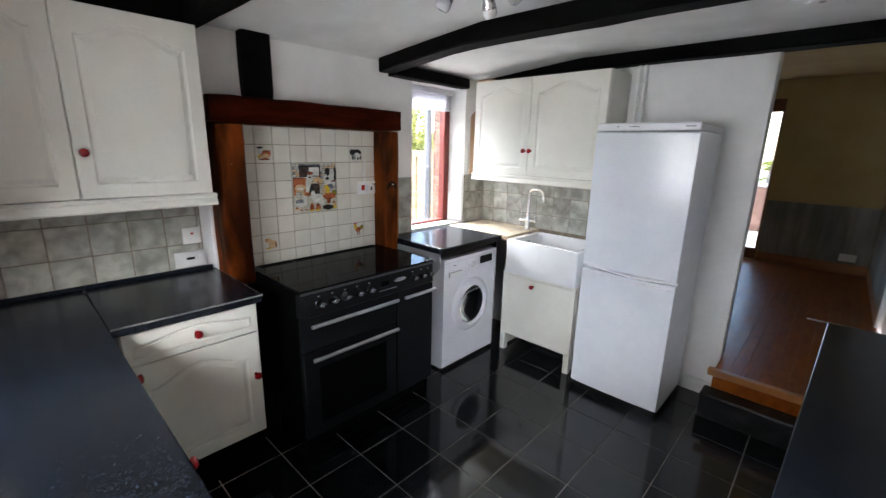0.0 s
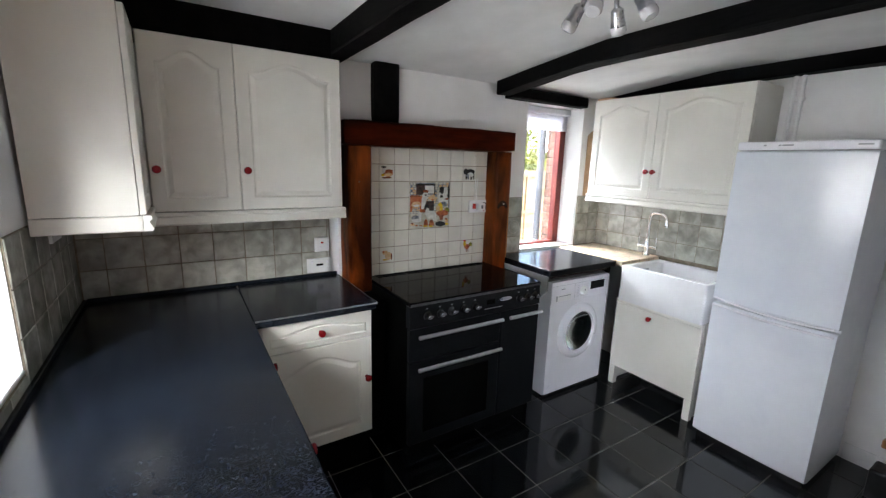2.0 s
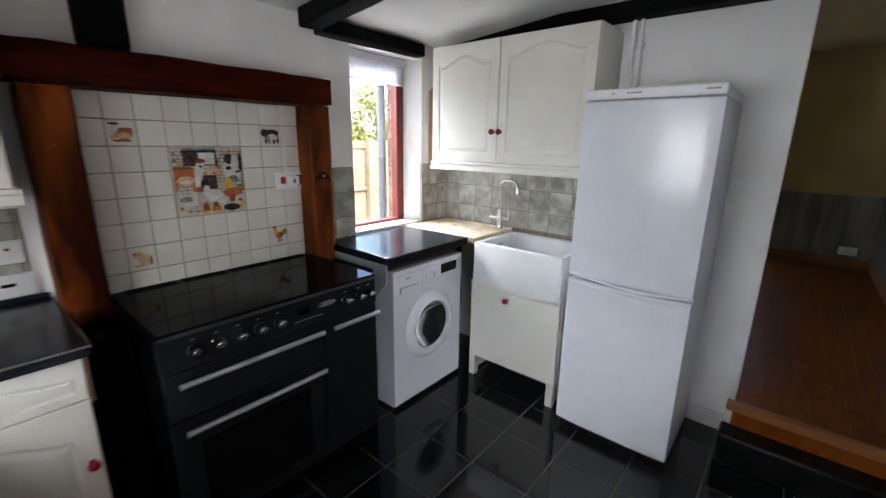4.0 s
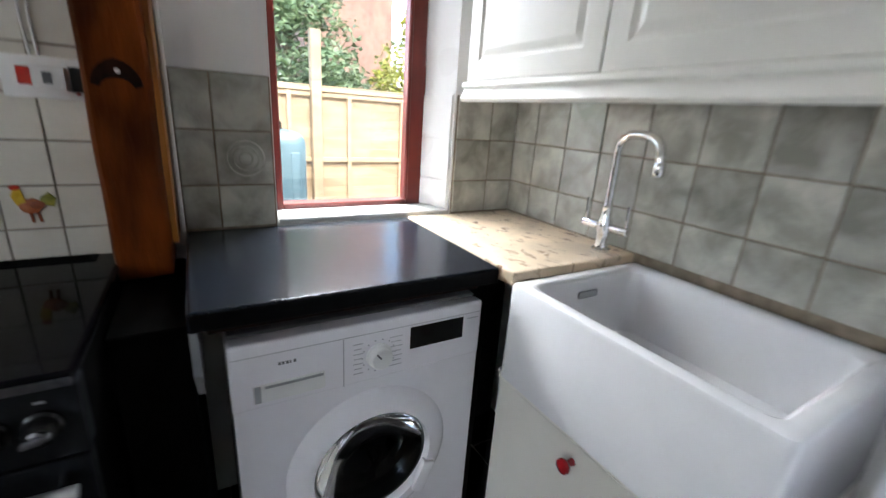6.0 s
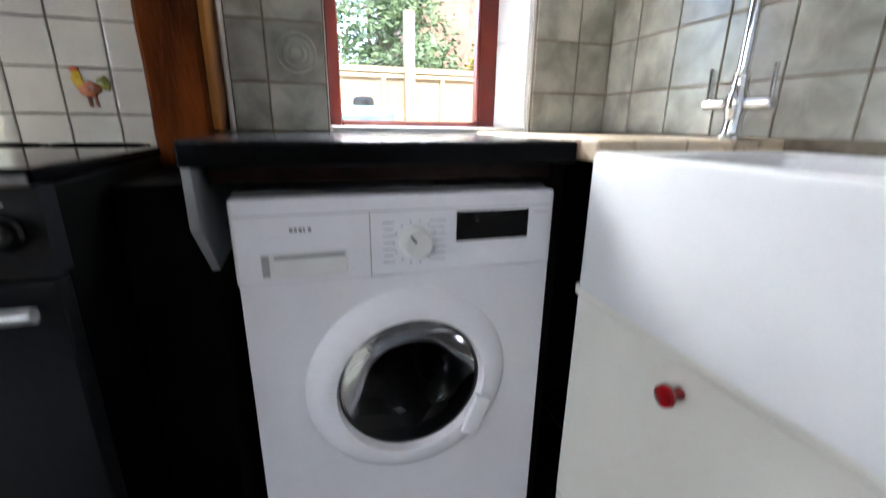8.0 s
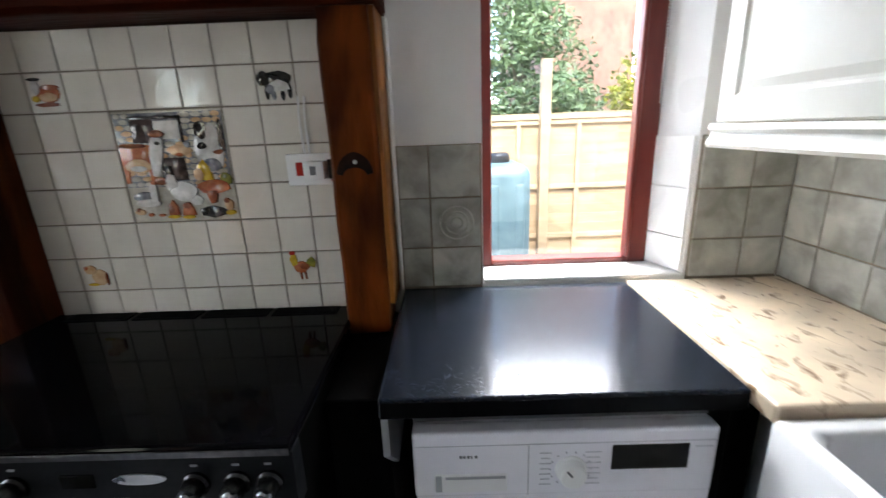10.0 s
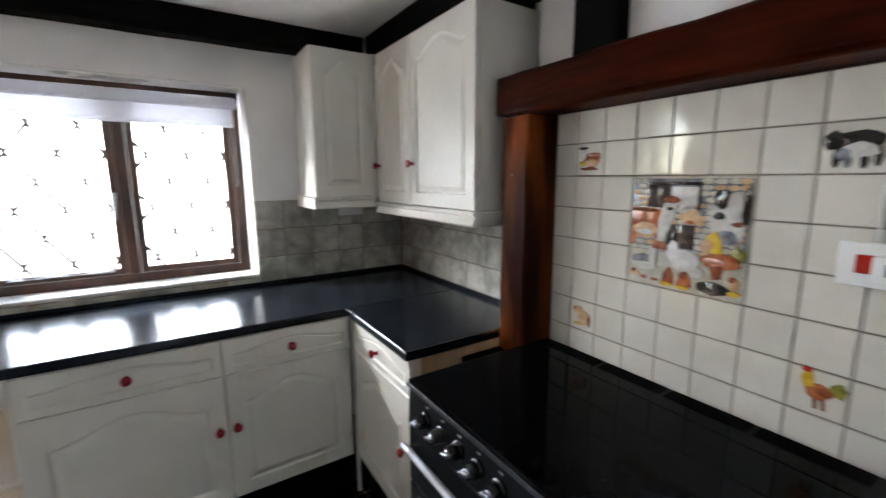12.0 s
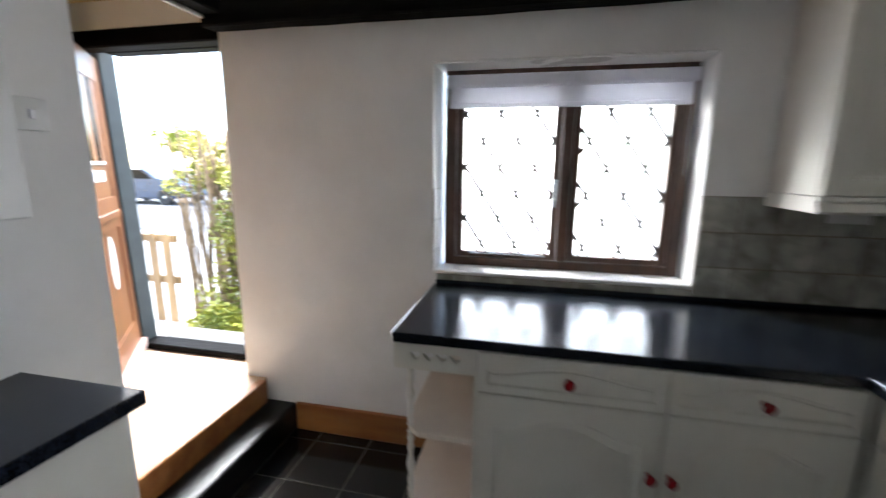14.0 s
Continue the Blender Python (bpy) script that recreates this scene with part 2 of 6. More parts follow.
REDWOOD = mat("red_brown_window_wood", (0.11, 0.012, 0.008), (0.17, 0.022, 0.014), 0.35, 15, (1, 1, 0.2), bump=0.2, stain=0.2)
LEAD = mat("lead_came", (0.05, 0.05, 0.05), (0.09, 0.09, 0.09), 0.5, 40, metal=0.6, bump=0.1)
SILL = mat("white_gloss_paint", (0.76, 0.76, 0.75), (0.80, 0.80, 0.79), 0.3, 6, bump=0.05, stain=0.03)
DADO = mat("weathered_dado_board", (0.17, 0.17, 0.15), (0.30, 0.30, 0.27), 0.7, 8, (1.5, 1.5, 0.2), bump=0.3, stain=0.3)
PALEWOOD = mat("bleached_pink_wood", (0.46, 0.31, 0.26), (0.56, 0.40, 0.34), 0.4, 12, (1, 1, 0.3), bump=0.1)
DOORWOOD = mat("brown_door_veneer", (0.15, 0.056, 0.023), (0.22, 0.090, 0.037), 0.35, 10, (1, 1, 0.15), bump=0.1, stain=0.15)
FENCE = mat("new_larch_fence", (0.28, 0.20, 0.115), (0.37, 0.275, 0.165), 0.7, 12, (1, 0.2, 1), bump=0.3, rand=0.08, stain=0.12)
PICKET = mat("weathered_picket_wood", (0.16, 0.095, 0.038), (0.25, 0.155, 0.07), 0.7, 12, (1, 1, 0.2), bump=0.3, rand=0.08, stain=0.15)
TANKM = mat("grey_green_tank", (0.05, 0.09, 0.10), (0.085, 0.135, 0.145), 0.5, 8, bump=0.1)
BRICK = mat("pale_red_brick", (0.20, 0.10, 0.068), (0.31, 0.175, 0.125), 0.85, 18, bump=0.5, rand=0.25, stain=0.25)
LEAF = mat("green_leaves", (0.05, 0.085, 0.03), (0.13, 0.18, 0.08), 0.5, 3, bump=0.0, stain=0.3)
LEAFY = mat("yellow_green_leaves", (0.085, 0.115, 0.010), (0.29, 0.28, 0.030), 0.5, 3, bump=0.0, stain=0.3)
BARK = mat("grey_brown_bark", (0.10, 0.075, 0.05), (0.20, 0.16, 0.11), 0.85, 12, bump=0.5)
GRASS = mat("rough_grass", (0.06, 0.10, 0.025), (0.14, 0.19, 0.06), 0.9, 9, bump=0.5, bump_dist=0.02)
PAVE = mat("pale_paving", (0.34, 0.33, 0.31), (0.44, 0.43, 0.40), 0.85, 6, bump=0.3)
CONCRETE = mat("pale_concrete_road", (0.19, 0.185, 0.175), (0.27, 0.26, 0.25), 0.85, 30, bump=0.3)
ASPHALT = mat("asphalt", (0.045, 0.045, 0.047), (0.07, 0.07, 0.072), 0.85, 60, bump=0.3)
CARBLUE = mat("dark_blue_car_paint", (0.015, 0.03, 0.06), (0.02, 0.04, 0.08), 0.2, 5, bump=0.0, coat=0.8, stain=0.05)
CARPALE = mat("silver_blue_car_paint", (0.25, 0.33, 0.42), (0.28, 0.36, 0.45), 0.22, 5, metal=0.4, bump=0.0, coat=0.8, stain=0.05)
RUBBER = mat("rubber", (0.012, 0.012, 0.012), (0.02, 0.02, 0.02), 0.8, 20, bump=0.2)
GREENPOST = mat("grey_green_paint", (0.018, 0.022, 0.021), (0.028, 0.034, 0.033), 0.5, 8, bump=0.2)
DARKPL = mat("black_plastic", (0.008, 0.008, 0.009), (0.012, 0.012, 0.013), 0.25, 20, bump=0.0)
DRUMSTEEL = mat("dark_drum_steel", (0.07, 0.071, 0.073), (0.15, 0.152, 0.156), 0.28, 60, metal=1.0, bump=0.1)
RINGGREY = mat("dark_grey_door_ring", (0.03, 0.031, 0.033), (0.045, 0.046, 0.049), 0.4, 20, bump=0.0, spec=0.3)
GREYINK = mat("grey_print", (0.10, 0.10, 0.11), (0.13, 0.13, 0.14), 0.5, 20, bump=0.0)
PALEPRINT = mat("pale_grey_print", (0.40, 0.40, 0.43), (0.46, 0.46, 0.49), 0.5, 20, bump=0.0)
P_DARK = mat("glaze_umber", (0.022, 0.014, 0.012), (0.07, 0.045, 0.04), 0.12, 60, bump=0.1)
P_BLACK = mat("glaze_black", (0.006, 0.006, 0.006), (0.025, 0.022, 0.02), 0.10, 60, bump=0.1)
P_WHITE = mat("glaze_white", (0.50, 0.49, 0.46), (0.64, 0.63, 0.60), 0.10, 60, bump=0.1)
P_STONE = mat("glaze_cream_stone", (0.40, 0.37, 0.30), (0.53, 0.50, 0.42), 0.12, 70, bump=0.2)
P_GREY = mat("glaze_slate_grey", (0.10, 0.11, 0.13), (0.26, 0.27, 0.29), 0.12, 60, bump=0.1)
P_RUST = mat("glaze_rust", (0.30, 0.060, 0.018), (0.46, 0.16, 0.06), 0.10, 50, bump=0.1)
P_BROWN = mat("glaze_brown", (0.13, 0.030, 0.012), (0.27, 0.080, 0.030), 0.10, 60, bump=0.1)
P_TAN = mat("glaze_tan", (0.46, 0.27, 0.13), (0.60, 0.42, 0.25), 0.10, 50, bump=0.1)
P_YELLOW = mat("glaze_yellow", (0.50, 0.30, 0.012), (0.66, 0.46, 0.04), 0.10, 60, bump=0.1)
P_OLIVE = mat("glaze_olive", (0.09, 0.10, 0.015), (0.30, 0.27, 0.04), 0.10, 60, bump=0.1)
P_RED = mat("glaze_red", (0.36, 0.014, 0.010), (0.46, 0.03, 0.016), 0.12, 40, bump=0.1)
STEPPAINT = mat("worn_black_gloss_paint", (0.003, 0.003, 0.003), (0.022, 0.022, 0.023), 0.36, 9, (1, 0.35, 1), bump=0.5, fine=55, contrast=(0.5, 0.72), rough_var=0.12, spec=0.25, bump_dist=0.003)
PALESTEM = mat("pale_bare_stem", (0.10, 0.068, 0.038), (0.23, 0.165, 0.10), 0.8, 14, bump=0.4)
# burnt knot colour, shared by the rail shaded under the worktop
BURNT_SHADED = mat("burnt_and_shaded_wood", (0.004, 0.0015, 0.001), (0.018, 0.005, 0.002), 0.5, 30, bump=0.5, spec=0.1)
SAPWOOD = mat("yellow_sapwood_edge", (0.10, 0.030, 0.006), (0.30, 0.125, 0.028), 0.45, 10, (1, 1, 0.15), bump=0.5, fine=70, stain=0.4, bump_dist=0.003, spec=0.15)


def translucent_mat(name, colour):
    m = mat(name, colour, colour, 0.85, 200, bump=0.1, stain=0.04)
    n, ln = m.node_tree.nodes, m.node_tree.links
    tr, mix = n.new("ShaderNodeBsdfTranslucent"), n.new("ShaderNodeMixShader")
    tr.inputs[0].default_value, mix.inputs[0].default_value = (*colour, 1), 0.45
    ln.new(n["Principled BSDF"].outputs[0], mix.inputs[1]), ln.new(tr.outputs[0], mix.inputs[2])
    ln.new(mix.outputs[0], n["Material Output"].inputs[0])
    return m


BLIND = translucent_mat("white_roller_blind", (0.74, 0.74, 0.78))
GLASS = glass_mat("clear_glass")
DRUMGLASS = glass_mat("smoked_door_glass", (0.34, 0.345, 0.36))
DRUMGLASS.node_tree.nodes["Principled BSDF"].inputs["IOR"].default_value = 1.18
BULB = mat("frosted_bulb", (0.5, 0.5, 0.5), (0.6, 0.6, 0.6), 0.2, 20, bump=0.0)


# ---- structure: walls, floors, ceilings ----
WX, WS, WN, WE, CZ = -0.75, 1.085, 4.64, 2.07, 2.235  # wall faces west, south, north, east; ceiling

bm = box((-1.0, 0.80, -0.1), (-0.82, 2.32, 2.4))
box((-1.0, 2.32, -0.1), (WX, 3.745, 2.4), bm=bm)
box((-1.0, 3.745, -0.1), (WX, 4.355, 0.945), bm=bm)
box((-1.0, 3.745, 2.06), (WX, 4.355, 2.4), bm=bm)
box((-1.0, 4.355, -0.1), (WX, 4.80, 2.4), bm=bm)
wall_west = solid("wall_west", bm, PLASTER, "white painted plaster wall behind the cooker", "wall", "structure")

bm = box((-1.0, 0.82, -0.1), (0.05, WS, 2.4))
box((0.05, 0.82, -0.1), (1.20, WS, 0.965), bm=bm)
box((0.05, 0.82, 1.935), (1.20, WS, 2.4), bm=bm)
box((1.20, 0.82, -0.1), (2.295, WS, 2.4), bm=bm)
box((2.295, 0.82, 2.166), (3.345, WS, 2.4), bm=bm)
box((3.345, 0.82, -0.1), (3.6, WS, 2.4), bm=bm)
wall_south = solid("wall_south", bm, PLASTER, "white painted plaster wall with leaded window and front door", "wall", "structure")

bm = box((-1.0, WN, -0.1), (1.285, WN + 0.13, 2.62))
wall_north = solid("wall_north", bm, PLASTER, "white painted plaster wall behind sink and fridge", "wall", "structure")
bm = box((WE, 1.97, -0.1), (WE + 0.12, 5.30, 2.6))
box((WE, 5.30, 2.25), (WE + 0.12, 6.15, 2.6), bm=bm)
box((WE, 6.15, -0.1), (WE + 0.12, 8.25, 2.6), bm=bm)
wall_east = solid("wall_east", bm, PLASTER, "white painted plaster wall beside the step", "wall", "structure")
bm = box((1.02, 8.10, -0.1), (WE + 0.12, 8.25, 2.6))
box((-0.6, 8.10, -0.1), (0.40, 8.25, 2.6), bm=bm)
box((0.40, 8.10, -0.1), (1.02, 8.25, 0.284), bm=bm)
box((0.40, 8.10, 2.25), (1.02, 8.25, 2.6), bm=bm)
solid("wall_hall_end", bm, CREAM, "cream painted end wall of the hall", "wall", "structure")
solid("wall_hall_west", box((-0.75, 4.77, -0.1), (-0.6, 8.25, 2.6)), CREAM, "cream painted hall wall", "wall", "structure")
bm = box((3.45, 1.085, -0.1), (3.6, 3.2, 2.5))
box((2.19, 3.1, -0.1), (3.45, 3.2, 2.5), bm=bm)
solid("wall_lobby", bm, CREAM, "cream painted entrance lobby walls", "wall", "structure")

solid("ceiling", box((-1.0, 0.82, CZ), (2.19, WN + 0.13, CZ + 0.1)), CEIL, "uneven white painted ceiling", "ceiling", "structure")
solid("ceiling_hall", box((-0.75, 4.77, 2.46), (WE + 0.12, 8.25, 2.56)), CREAM, "cream hall ceiling", "ceiling", "structure")
solid("ceiling_lobby", box((2.19, 0.82, 2.30), (3.6, 3.2, 2.4)), CREAM, "cream lobby ceiling", "ceiling", "structure")


def beam(a, b, label, wobble=0.006, seed=0, droop=0.0):
    """A rough-hewn ceiling beam between two corners."""
    bm = box(a, b)
    long_axis = max(range(3), key=lambda k: abs(b[k] - a[k]))
    cuts = [e for e in bm.edges if abs((e.verts[0].co - e.verts[1].co)[long_axis]) > 0.1]
    bmesh.ops.subdivide_edges(bm, edges=cuts, cuts=14, use_grid_fill=True)
    bmesh.ops.bevel(bm, geom=[e for e in bm.edges if abs((e.verts[0].co - e.verts[1].co).normalized()[long_axis]) > 0.9 and e.is_manifold and e.calc_face_angle(0) > 1], offset=0.008, segments=1, affect="EDGES")
    for v in bm.verts:
        if v.co.z < max(a[2], b[2]) - 0.01:
            v.co += wobble * noise.noise_vector(v.co * 4 + Vector((seed, 0, 0)))
    for v in bm.verts:
        v.co.z -= droop * max(0.0, min(1.0, (0.15 - v.co.x) / 0.85)) ** 1.3
    return solid("ceiling_beam", bm, BLACKWOOD, label, "beam", "structure")


beam((-0.555, WS, 2.112), (2.300, WS + 0.10, CZ + 0.02), "black painted timber beam along the window wall", seed=1)
beam((-0.82, 2.22, 2.125), (2.07, 2.33, CZ + 0.02), "black painted ceiling beam above the wall units", seed=2)
beam((-0.70, 3.40, 2.140), (2.07, 3.52, CZ + 0.02), "black painted bowed ceiling beam", 0.008, seed=3, droop=0.07)
beam((-0.72, WN - 0.10, 2.155), (2.07, WN + 0.02, CZ + 0.02), "black painted beam above sink wall and hall opening", seed=4)
beam((WX - 0.01, 3.52, 2.06), (-0.67, 4.30, 2.135), "short black timber lintel above the small window", 0.003, seed=5)
beam((-0.82, 1.20, 2.095), (-0.56, 2.22, CZ + 0.02), "black timber above the wall units", 0.003, seed=6)
beam((2.07, WN, 2.17), (1.285, WN + 0.13, 2.48), "dark timber lintel over the hall opening", 0.002, seed=7)

beam((2.192, 1.190, 2.160), (2.296, 3.095, 2.299), "black painted header beam between kitchen and lobby", 0.002, seed=8)
solid("header_strip", box((2.280, 1.192, 2.142), (2.297, 3.095, 2.1585), 0.002), SILL, "thin white painted strip under the lobby header beam", "trim", "structure")

# the ceiling sags towards the west wall
bm = prism([(-0.76, 2.150), (-0.35, 2.190), (0.20, CZ + 0.004), (-0.76, CZ + 0.004)], 2.60, Matrix(((1, 0, 0, 0), (0, 0, 1, 2.33), (0, 1, 0, 0), (0, 0, 0, 1))))
solid("ceiling_slope", bm, CEIL, "sagging white plaster where ceiling meets the wall", "ceiling", "structure")
solid("roof", box((-1.05, 0.78, 2.63), (3.65, 8.30, 2.75)), BLACKWOOD, "plain roof over the rooms", "roof", "structure")

# floors
floor = solid("floor", box((-1.0, 0.82, -0.1), (2.19, 4.64, -0.003)), GROUT_D, "black tiled kitchen floor with grey grout", "floor", "structure")
bm = box((2.17, 0.86, 0.02), (3.45, 3.1, 0.285))
solid("floor_lobby", bm, LAMINATE, "pale wood floor of the entrance lobby", "floor", "structure")
floor_hall = solid("floor_hall", box((1.288, 4.455, 0.02), (WE, WN + 0.13, 0.281), bm=box((-0.6, WN + 0.13, 0.02), (WE, 8.10, 0.281))), PARQUET, "worn brown parquet hall floor", "floor", "structure")
solid("stair_nosing", box((1.26, 4.41, 0.255), (WE - 0.003, 4.455, 0.300), 0.006), PINE, "pale wood nosing at the edge of the hall floor", "nosing", "structure")
solid("stair_nosing", box((2.135, WS + 0.05, 0.165), (2.185, 1.97, 0.300), 0.005), PINE, "varnished wood riser at the edge of the lobby floor", "nosing", "structure")
solid("step", box((1.25, 4.335, -0.002), (WE - 0.003, 4.47, 0.16), 0.012, seg=2), STEPPAINT, "black painted step up to the hall", "step", "structure")
solid("step", box((1.985, WS + 0.003, -0.002), (2.18, 1.97, 0.16), 0.012, seg=2), STEPPAINT, "worn black painted step up to the front door", "step", "structure")
solid("baseboard", box((1.20, WS, 0.0), (1.985, WS + 0.02, 0.165), 0.005), PINE, "varnished brown wooden skirting board", "skirting board", "structure")
solid("baseboard", box((1.09, WN - 0.015, 0.0), (1.25, WN, 0.10), 0.004), SILL, "white painted skirting board", "skirting board", "structure")
solid("baseboard", box((1.03, 8.08, 0.285), (WE, 8.10, 0.40), 0.004), PINE, "orange varnished hall skirting board", "skirting board", "structure")
solid("baseboard", box((WE - 0.02, 4.80, 0.285), (WE, 5.30, 0.39), 0.004), PINE, "orange varnished hall skirting board", "skirting board", "structure")
solid("baseboard", box((WE - 0.02, 6.15, 0.285), (WE, 8.08, 0.39), 0.004), PINE, "orange varnished hall skirting board", "skirting board", "structure")

for k in range(4):
    x = 1.03 + 0.265 * k
    solid("dado_panel", box((x, 8.075, 0.40), (min(x + 0.263, WE - 0.02), 8.10, 1.05), 0.003), DADO, "grey weathered dado panel in the hall", "wall panel", "structure")
for k in range(7):
    y = 6.15 + 0.28 * k
    solid("dado_panel", box((WE - 0.018, y, 0.39), (WE, min(y + 0.278, 8.07), 1.05), 0.003), DADO, "grey weathered dado panel in the hall", "wall panel", "structure")
solid("dado_rail", box((WE - 0.035, 6.15, 1.05), (WE, 8.10, 1.10), 0.006), CREAM, "cream dado rail", "trim", "structure")


# ---- windows ----
def bar(a, b, r=0.004, bm=None):
    return box(a, b, r, bm)


def roller_blind(x0, x1, y, z_top, z_low, axis="x"):
    t = thing("roller_blind", x0, y, z_top, "white roller blind drawn up short at the window head", "blind")
    if axis == "x":
        part("cassette", box((x0, y - 0.02, z_top - 0.055), (x1, y + 0.045, z_top), 0.012, seg=3), BLIND, t)
        part("fabric", box((x0 + 0.015, y + 0.010, z_low), (x1 - 0.015, y + 0.014, z_top - 0.04)), BLIND, t)
        part("bottom_bar", box((x0 + 0.015, y + 0.005, z_low - 0.022), (x1 - 0.015, y + 0.020, z_low), 0.004), BLIND, t)
        bm = None
        for k in range(46):
            bm = lathe([(0, -0.003), (0.003, 0), (0, 0.003)], Matrix.Translation((x0 + 0.02, y + 0.035, z_top - 0.06 - 0.0085 * k)), 6, bm)
        part("pull_chain", bm, PLASTIC, t, smooth=True)
    else:
        part("cassette", box((y - 0.045, x0, z_top - 0.05), (y + 0.02, x1, z_top), 0.012, seg=3), BLIND, t)
        part("fabric", box((y - 0.014, x0 + 0.012, z_low), (y - 0.010, x1 - 0.012, z_top - 0.04)), BLIND, t)
        part("bottom_bar", box((y - 0.020, x0 + 0.012, z_low - 0.02), (y - 0.005, x1 - 0.012, z_low), 0.004), BLIND, t)
        bm = None
        for k in range(64):
            bm = lathe([(0, -0.003), (0.003, 0), (0, 0.003)], Matrix.Translation((y + 0.015, x1 - 0.02, z_top - 0.06 - 0.0085 * k)), 6, bm)
        part("pull_chain", bm, PLASTIC, t, smooth=True)
    return t


# leaded casement window in the south wall
w = thing("window_1", 0.62, 0.93, 0.98, "dark brown two-light leaded casement window", "window", kind="structure")
x0, x1, z0, z1, fy = 0.06, 1.175, 0.975, 1.93, 0.915
bm = bar((x0, fy - 0.05, z0), (x0 + 0.055, fy + 0.02, z1))
bar((x1 - 0.055, fy - 0.05, z0), (x1, fy + 0.02, z1), bm=bm)
bar((x0 + 0.055, fy - 0.05, z0), (x1 - 0.055, fy + 0.02, z0 + 0.045), bm=bm)
bar((x0 + 0.055, fy - 0.05, z1 - 0.05), (x1 - 0.055, fy + 0.02, z1), bm=bm)
bar((0.565, fy - 0.05, z0 + 0.045), (0.615, fy + 0.02, z1 - 0.05), bm=bm)
part("window_frame", bm, WINWOOD, w)
for cx0, cx1 in ((0.117, 0.563), (0.617, 1.118)):
    bm = bar((cx0, fy - 0.035, z0 + 0.047), (cx0 + 0.034, fy + 0.012, z1 - 0.052))
    bar((cx1 - 0.034, fy - 0.035, z0 + 0.047), (cx1, fy + 0.012, z1 - 0.052), bm=bm)
    bar((cx0 + 0.034, fy - 0.035, z0 + 0.047), (cx1 - 0.034, fy + 0.012, z0 + 0.075), bm=bm)
    bar((cx0 + 0.034, fy - 0.035, z1 - 0.09), (cx1 - 0.034, fy + 0.012, z1 - 0.052), bm=bm)
    sash = part("casement", bm, WINWOOD, w)
    a0, a1, b0, b1 = cx0 + 0.034, cx1 - 0.034, z0 + 0.075, z1 - 0.09
    pane = part("pane", box((a0, fy - 0.016, b0), (a1, fy - 0.012, b1)), GLASS, sash, "clear glass with diamond leading")
    pane.visible_shadow = False
    bm, pw, ph = bmesh.new(), 0.170, 0.255
    for s in (1, -1):
        for k in range(-8, 12):
            # one slanting came, clipped to the pane
            pts = []
            for i in range(201):
                u = a0 + (a1 - a0) * i / 200
                v = b0 + s * (u - a0) * ph / pw + k * ph + (0.04 if s > 0 else 0.04)
                if b0 <= v <= b1:
                    pts.append((u, v))
            if len(pts) > 2:
                p, q = pts[0], pts[-1]
                for side in (-0.0055, -0.0225):
                    tube([(p[0], fy + side, p[1]), (q[0], fy + side, q[1])], 0.0088, bm, 6, 0)
    part("leading", bm, LEAD, sash, "grey lead diamond cames", True)
    hx = cx1 - 0.018 if cx0 < 0.3 else cx0 + 0.018
    if cx0 > 0.3:
        bm = box((hx - 0.009, fy + 0.012, 1.36), (hx + 0.009, fy + 0.018, 1.42), 0.003)
        tube([(hx, fy + 0.018, 1.40), (hx, fy + 0.045, 1.395), (hx + 0.004, fy + 0.045, 1.32), (hx + 0.006, fy + 0.042, 1.29)], 0.006, bm)
        part("window_handle", bm, STEEL, sash, "grey metal casement handle", True)
        bm = tube([(a0 + 0.02, fy + 0.018, z0 + 0.068), (a1 - 0.04, fy + 0.018, z0 + 0.068)], 0.005)
        part("window_stay", bm, STEEL, sash, "metal casement stay", True)
part("window_sill", box((0.053, fy + 0.02, 0.9655), (1.197, WS + 0.006, 0.98), 0.004), SILL, w, "white painted sill")
part("lining", box((0.053, fy + 0.02, 1.925), (1.197, WS - 0.004, 1.933)), SILL, w)
roller_blind(0.085, 1.155, 0.985, 1.888, 1.765)

# small window in the west wall
TS0 = 0.150
w = thing("window_2", -0.90, 4.05, 0.95, "narrow red-brown wooden window beside the cooker", "window", kind="structure")
bm = bar((-0.94, 3.748, 0.955), (-0.875, 3.785, 2.055))
bar((-0.94, 4.238, 0.955), (-0.875, 4.300, 2.055), bm=bm)
bar((-0.94, 3.785, 0.955), (-0.875, 4.238, 0.975), bm=bm)
bar((-0.94, 3.785, 2.01), (-0.875, 4.238, 2.055), bm=bm)
frame_part = part("window_frame", bm, REDWOOD, w)
part("glazing_bead", bar((-0.90, 4.222, 0.977), (-0.862, 4.2375, 2.008)), REDWOOD, frame_part)
pane = part("pane", box((-0.912, 3.785, 0.975), (-0.908, 4.238, 2.01)), GLASS, w, "clear glass pane")
pane.visible_shadow = False
part("window_sill", box((-0.875, 3.748, 0.9455), (WX + 0.002, 4.352, 0.958), 0.003), SILL, w, "white painted sill")
splay = prism([(-0.995, 4.3005), (-0.874, 4.3005), (WX - 0.0005, 4.3545), (-0.995, 4.3545)], 1.10, Matrix.Translation((0, 0, 0.9585)))
part("splayed_reveal", splay, SILL, w, "white splayed window reveal")
for k in range(3):
    za, zb = max(1.366 - TS0 * (k + 1), 0.961), 1.366 - TS0 * k
    part("tile", prism([(-0.872, 4.2985), (-0.754, 4.3500), (-0.756, 4.3440), (-0.872, 4.2925)], zb - za - 0.004, Matrix.Translation((0, 0, za + 0.002))), SILL, w)
roller_blind(3.765, 4.29, -0.84, 2.055, 1.905, "y")

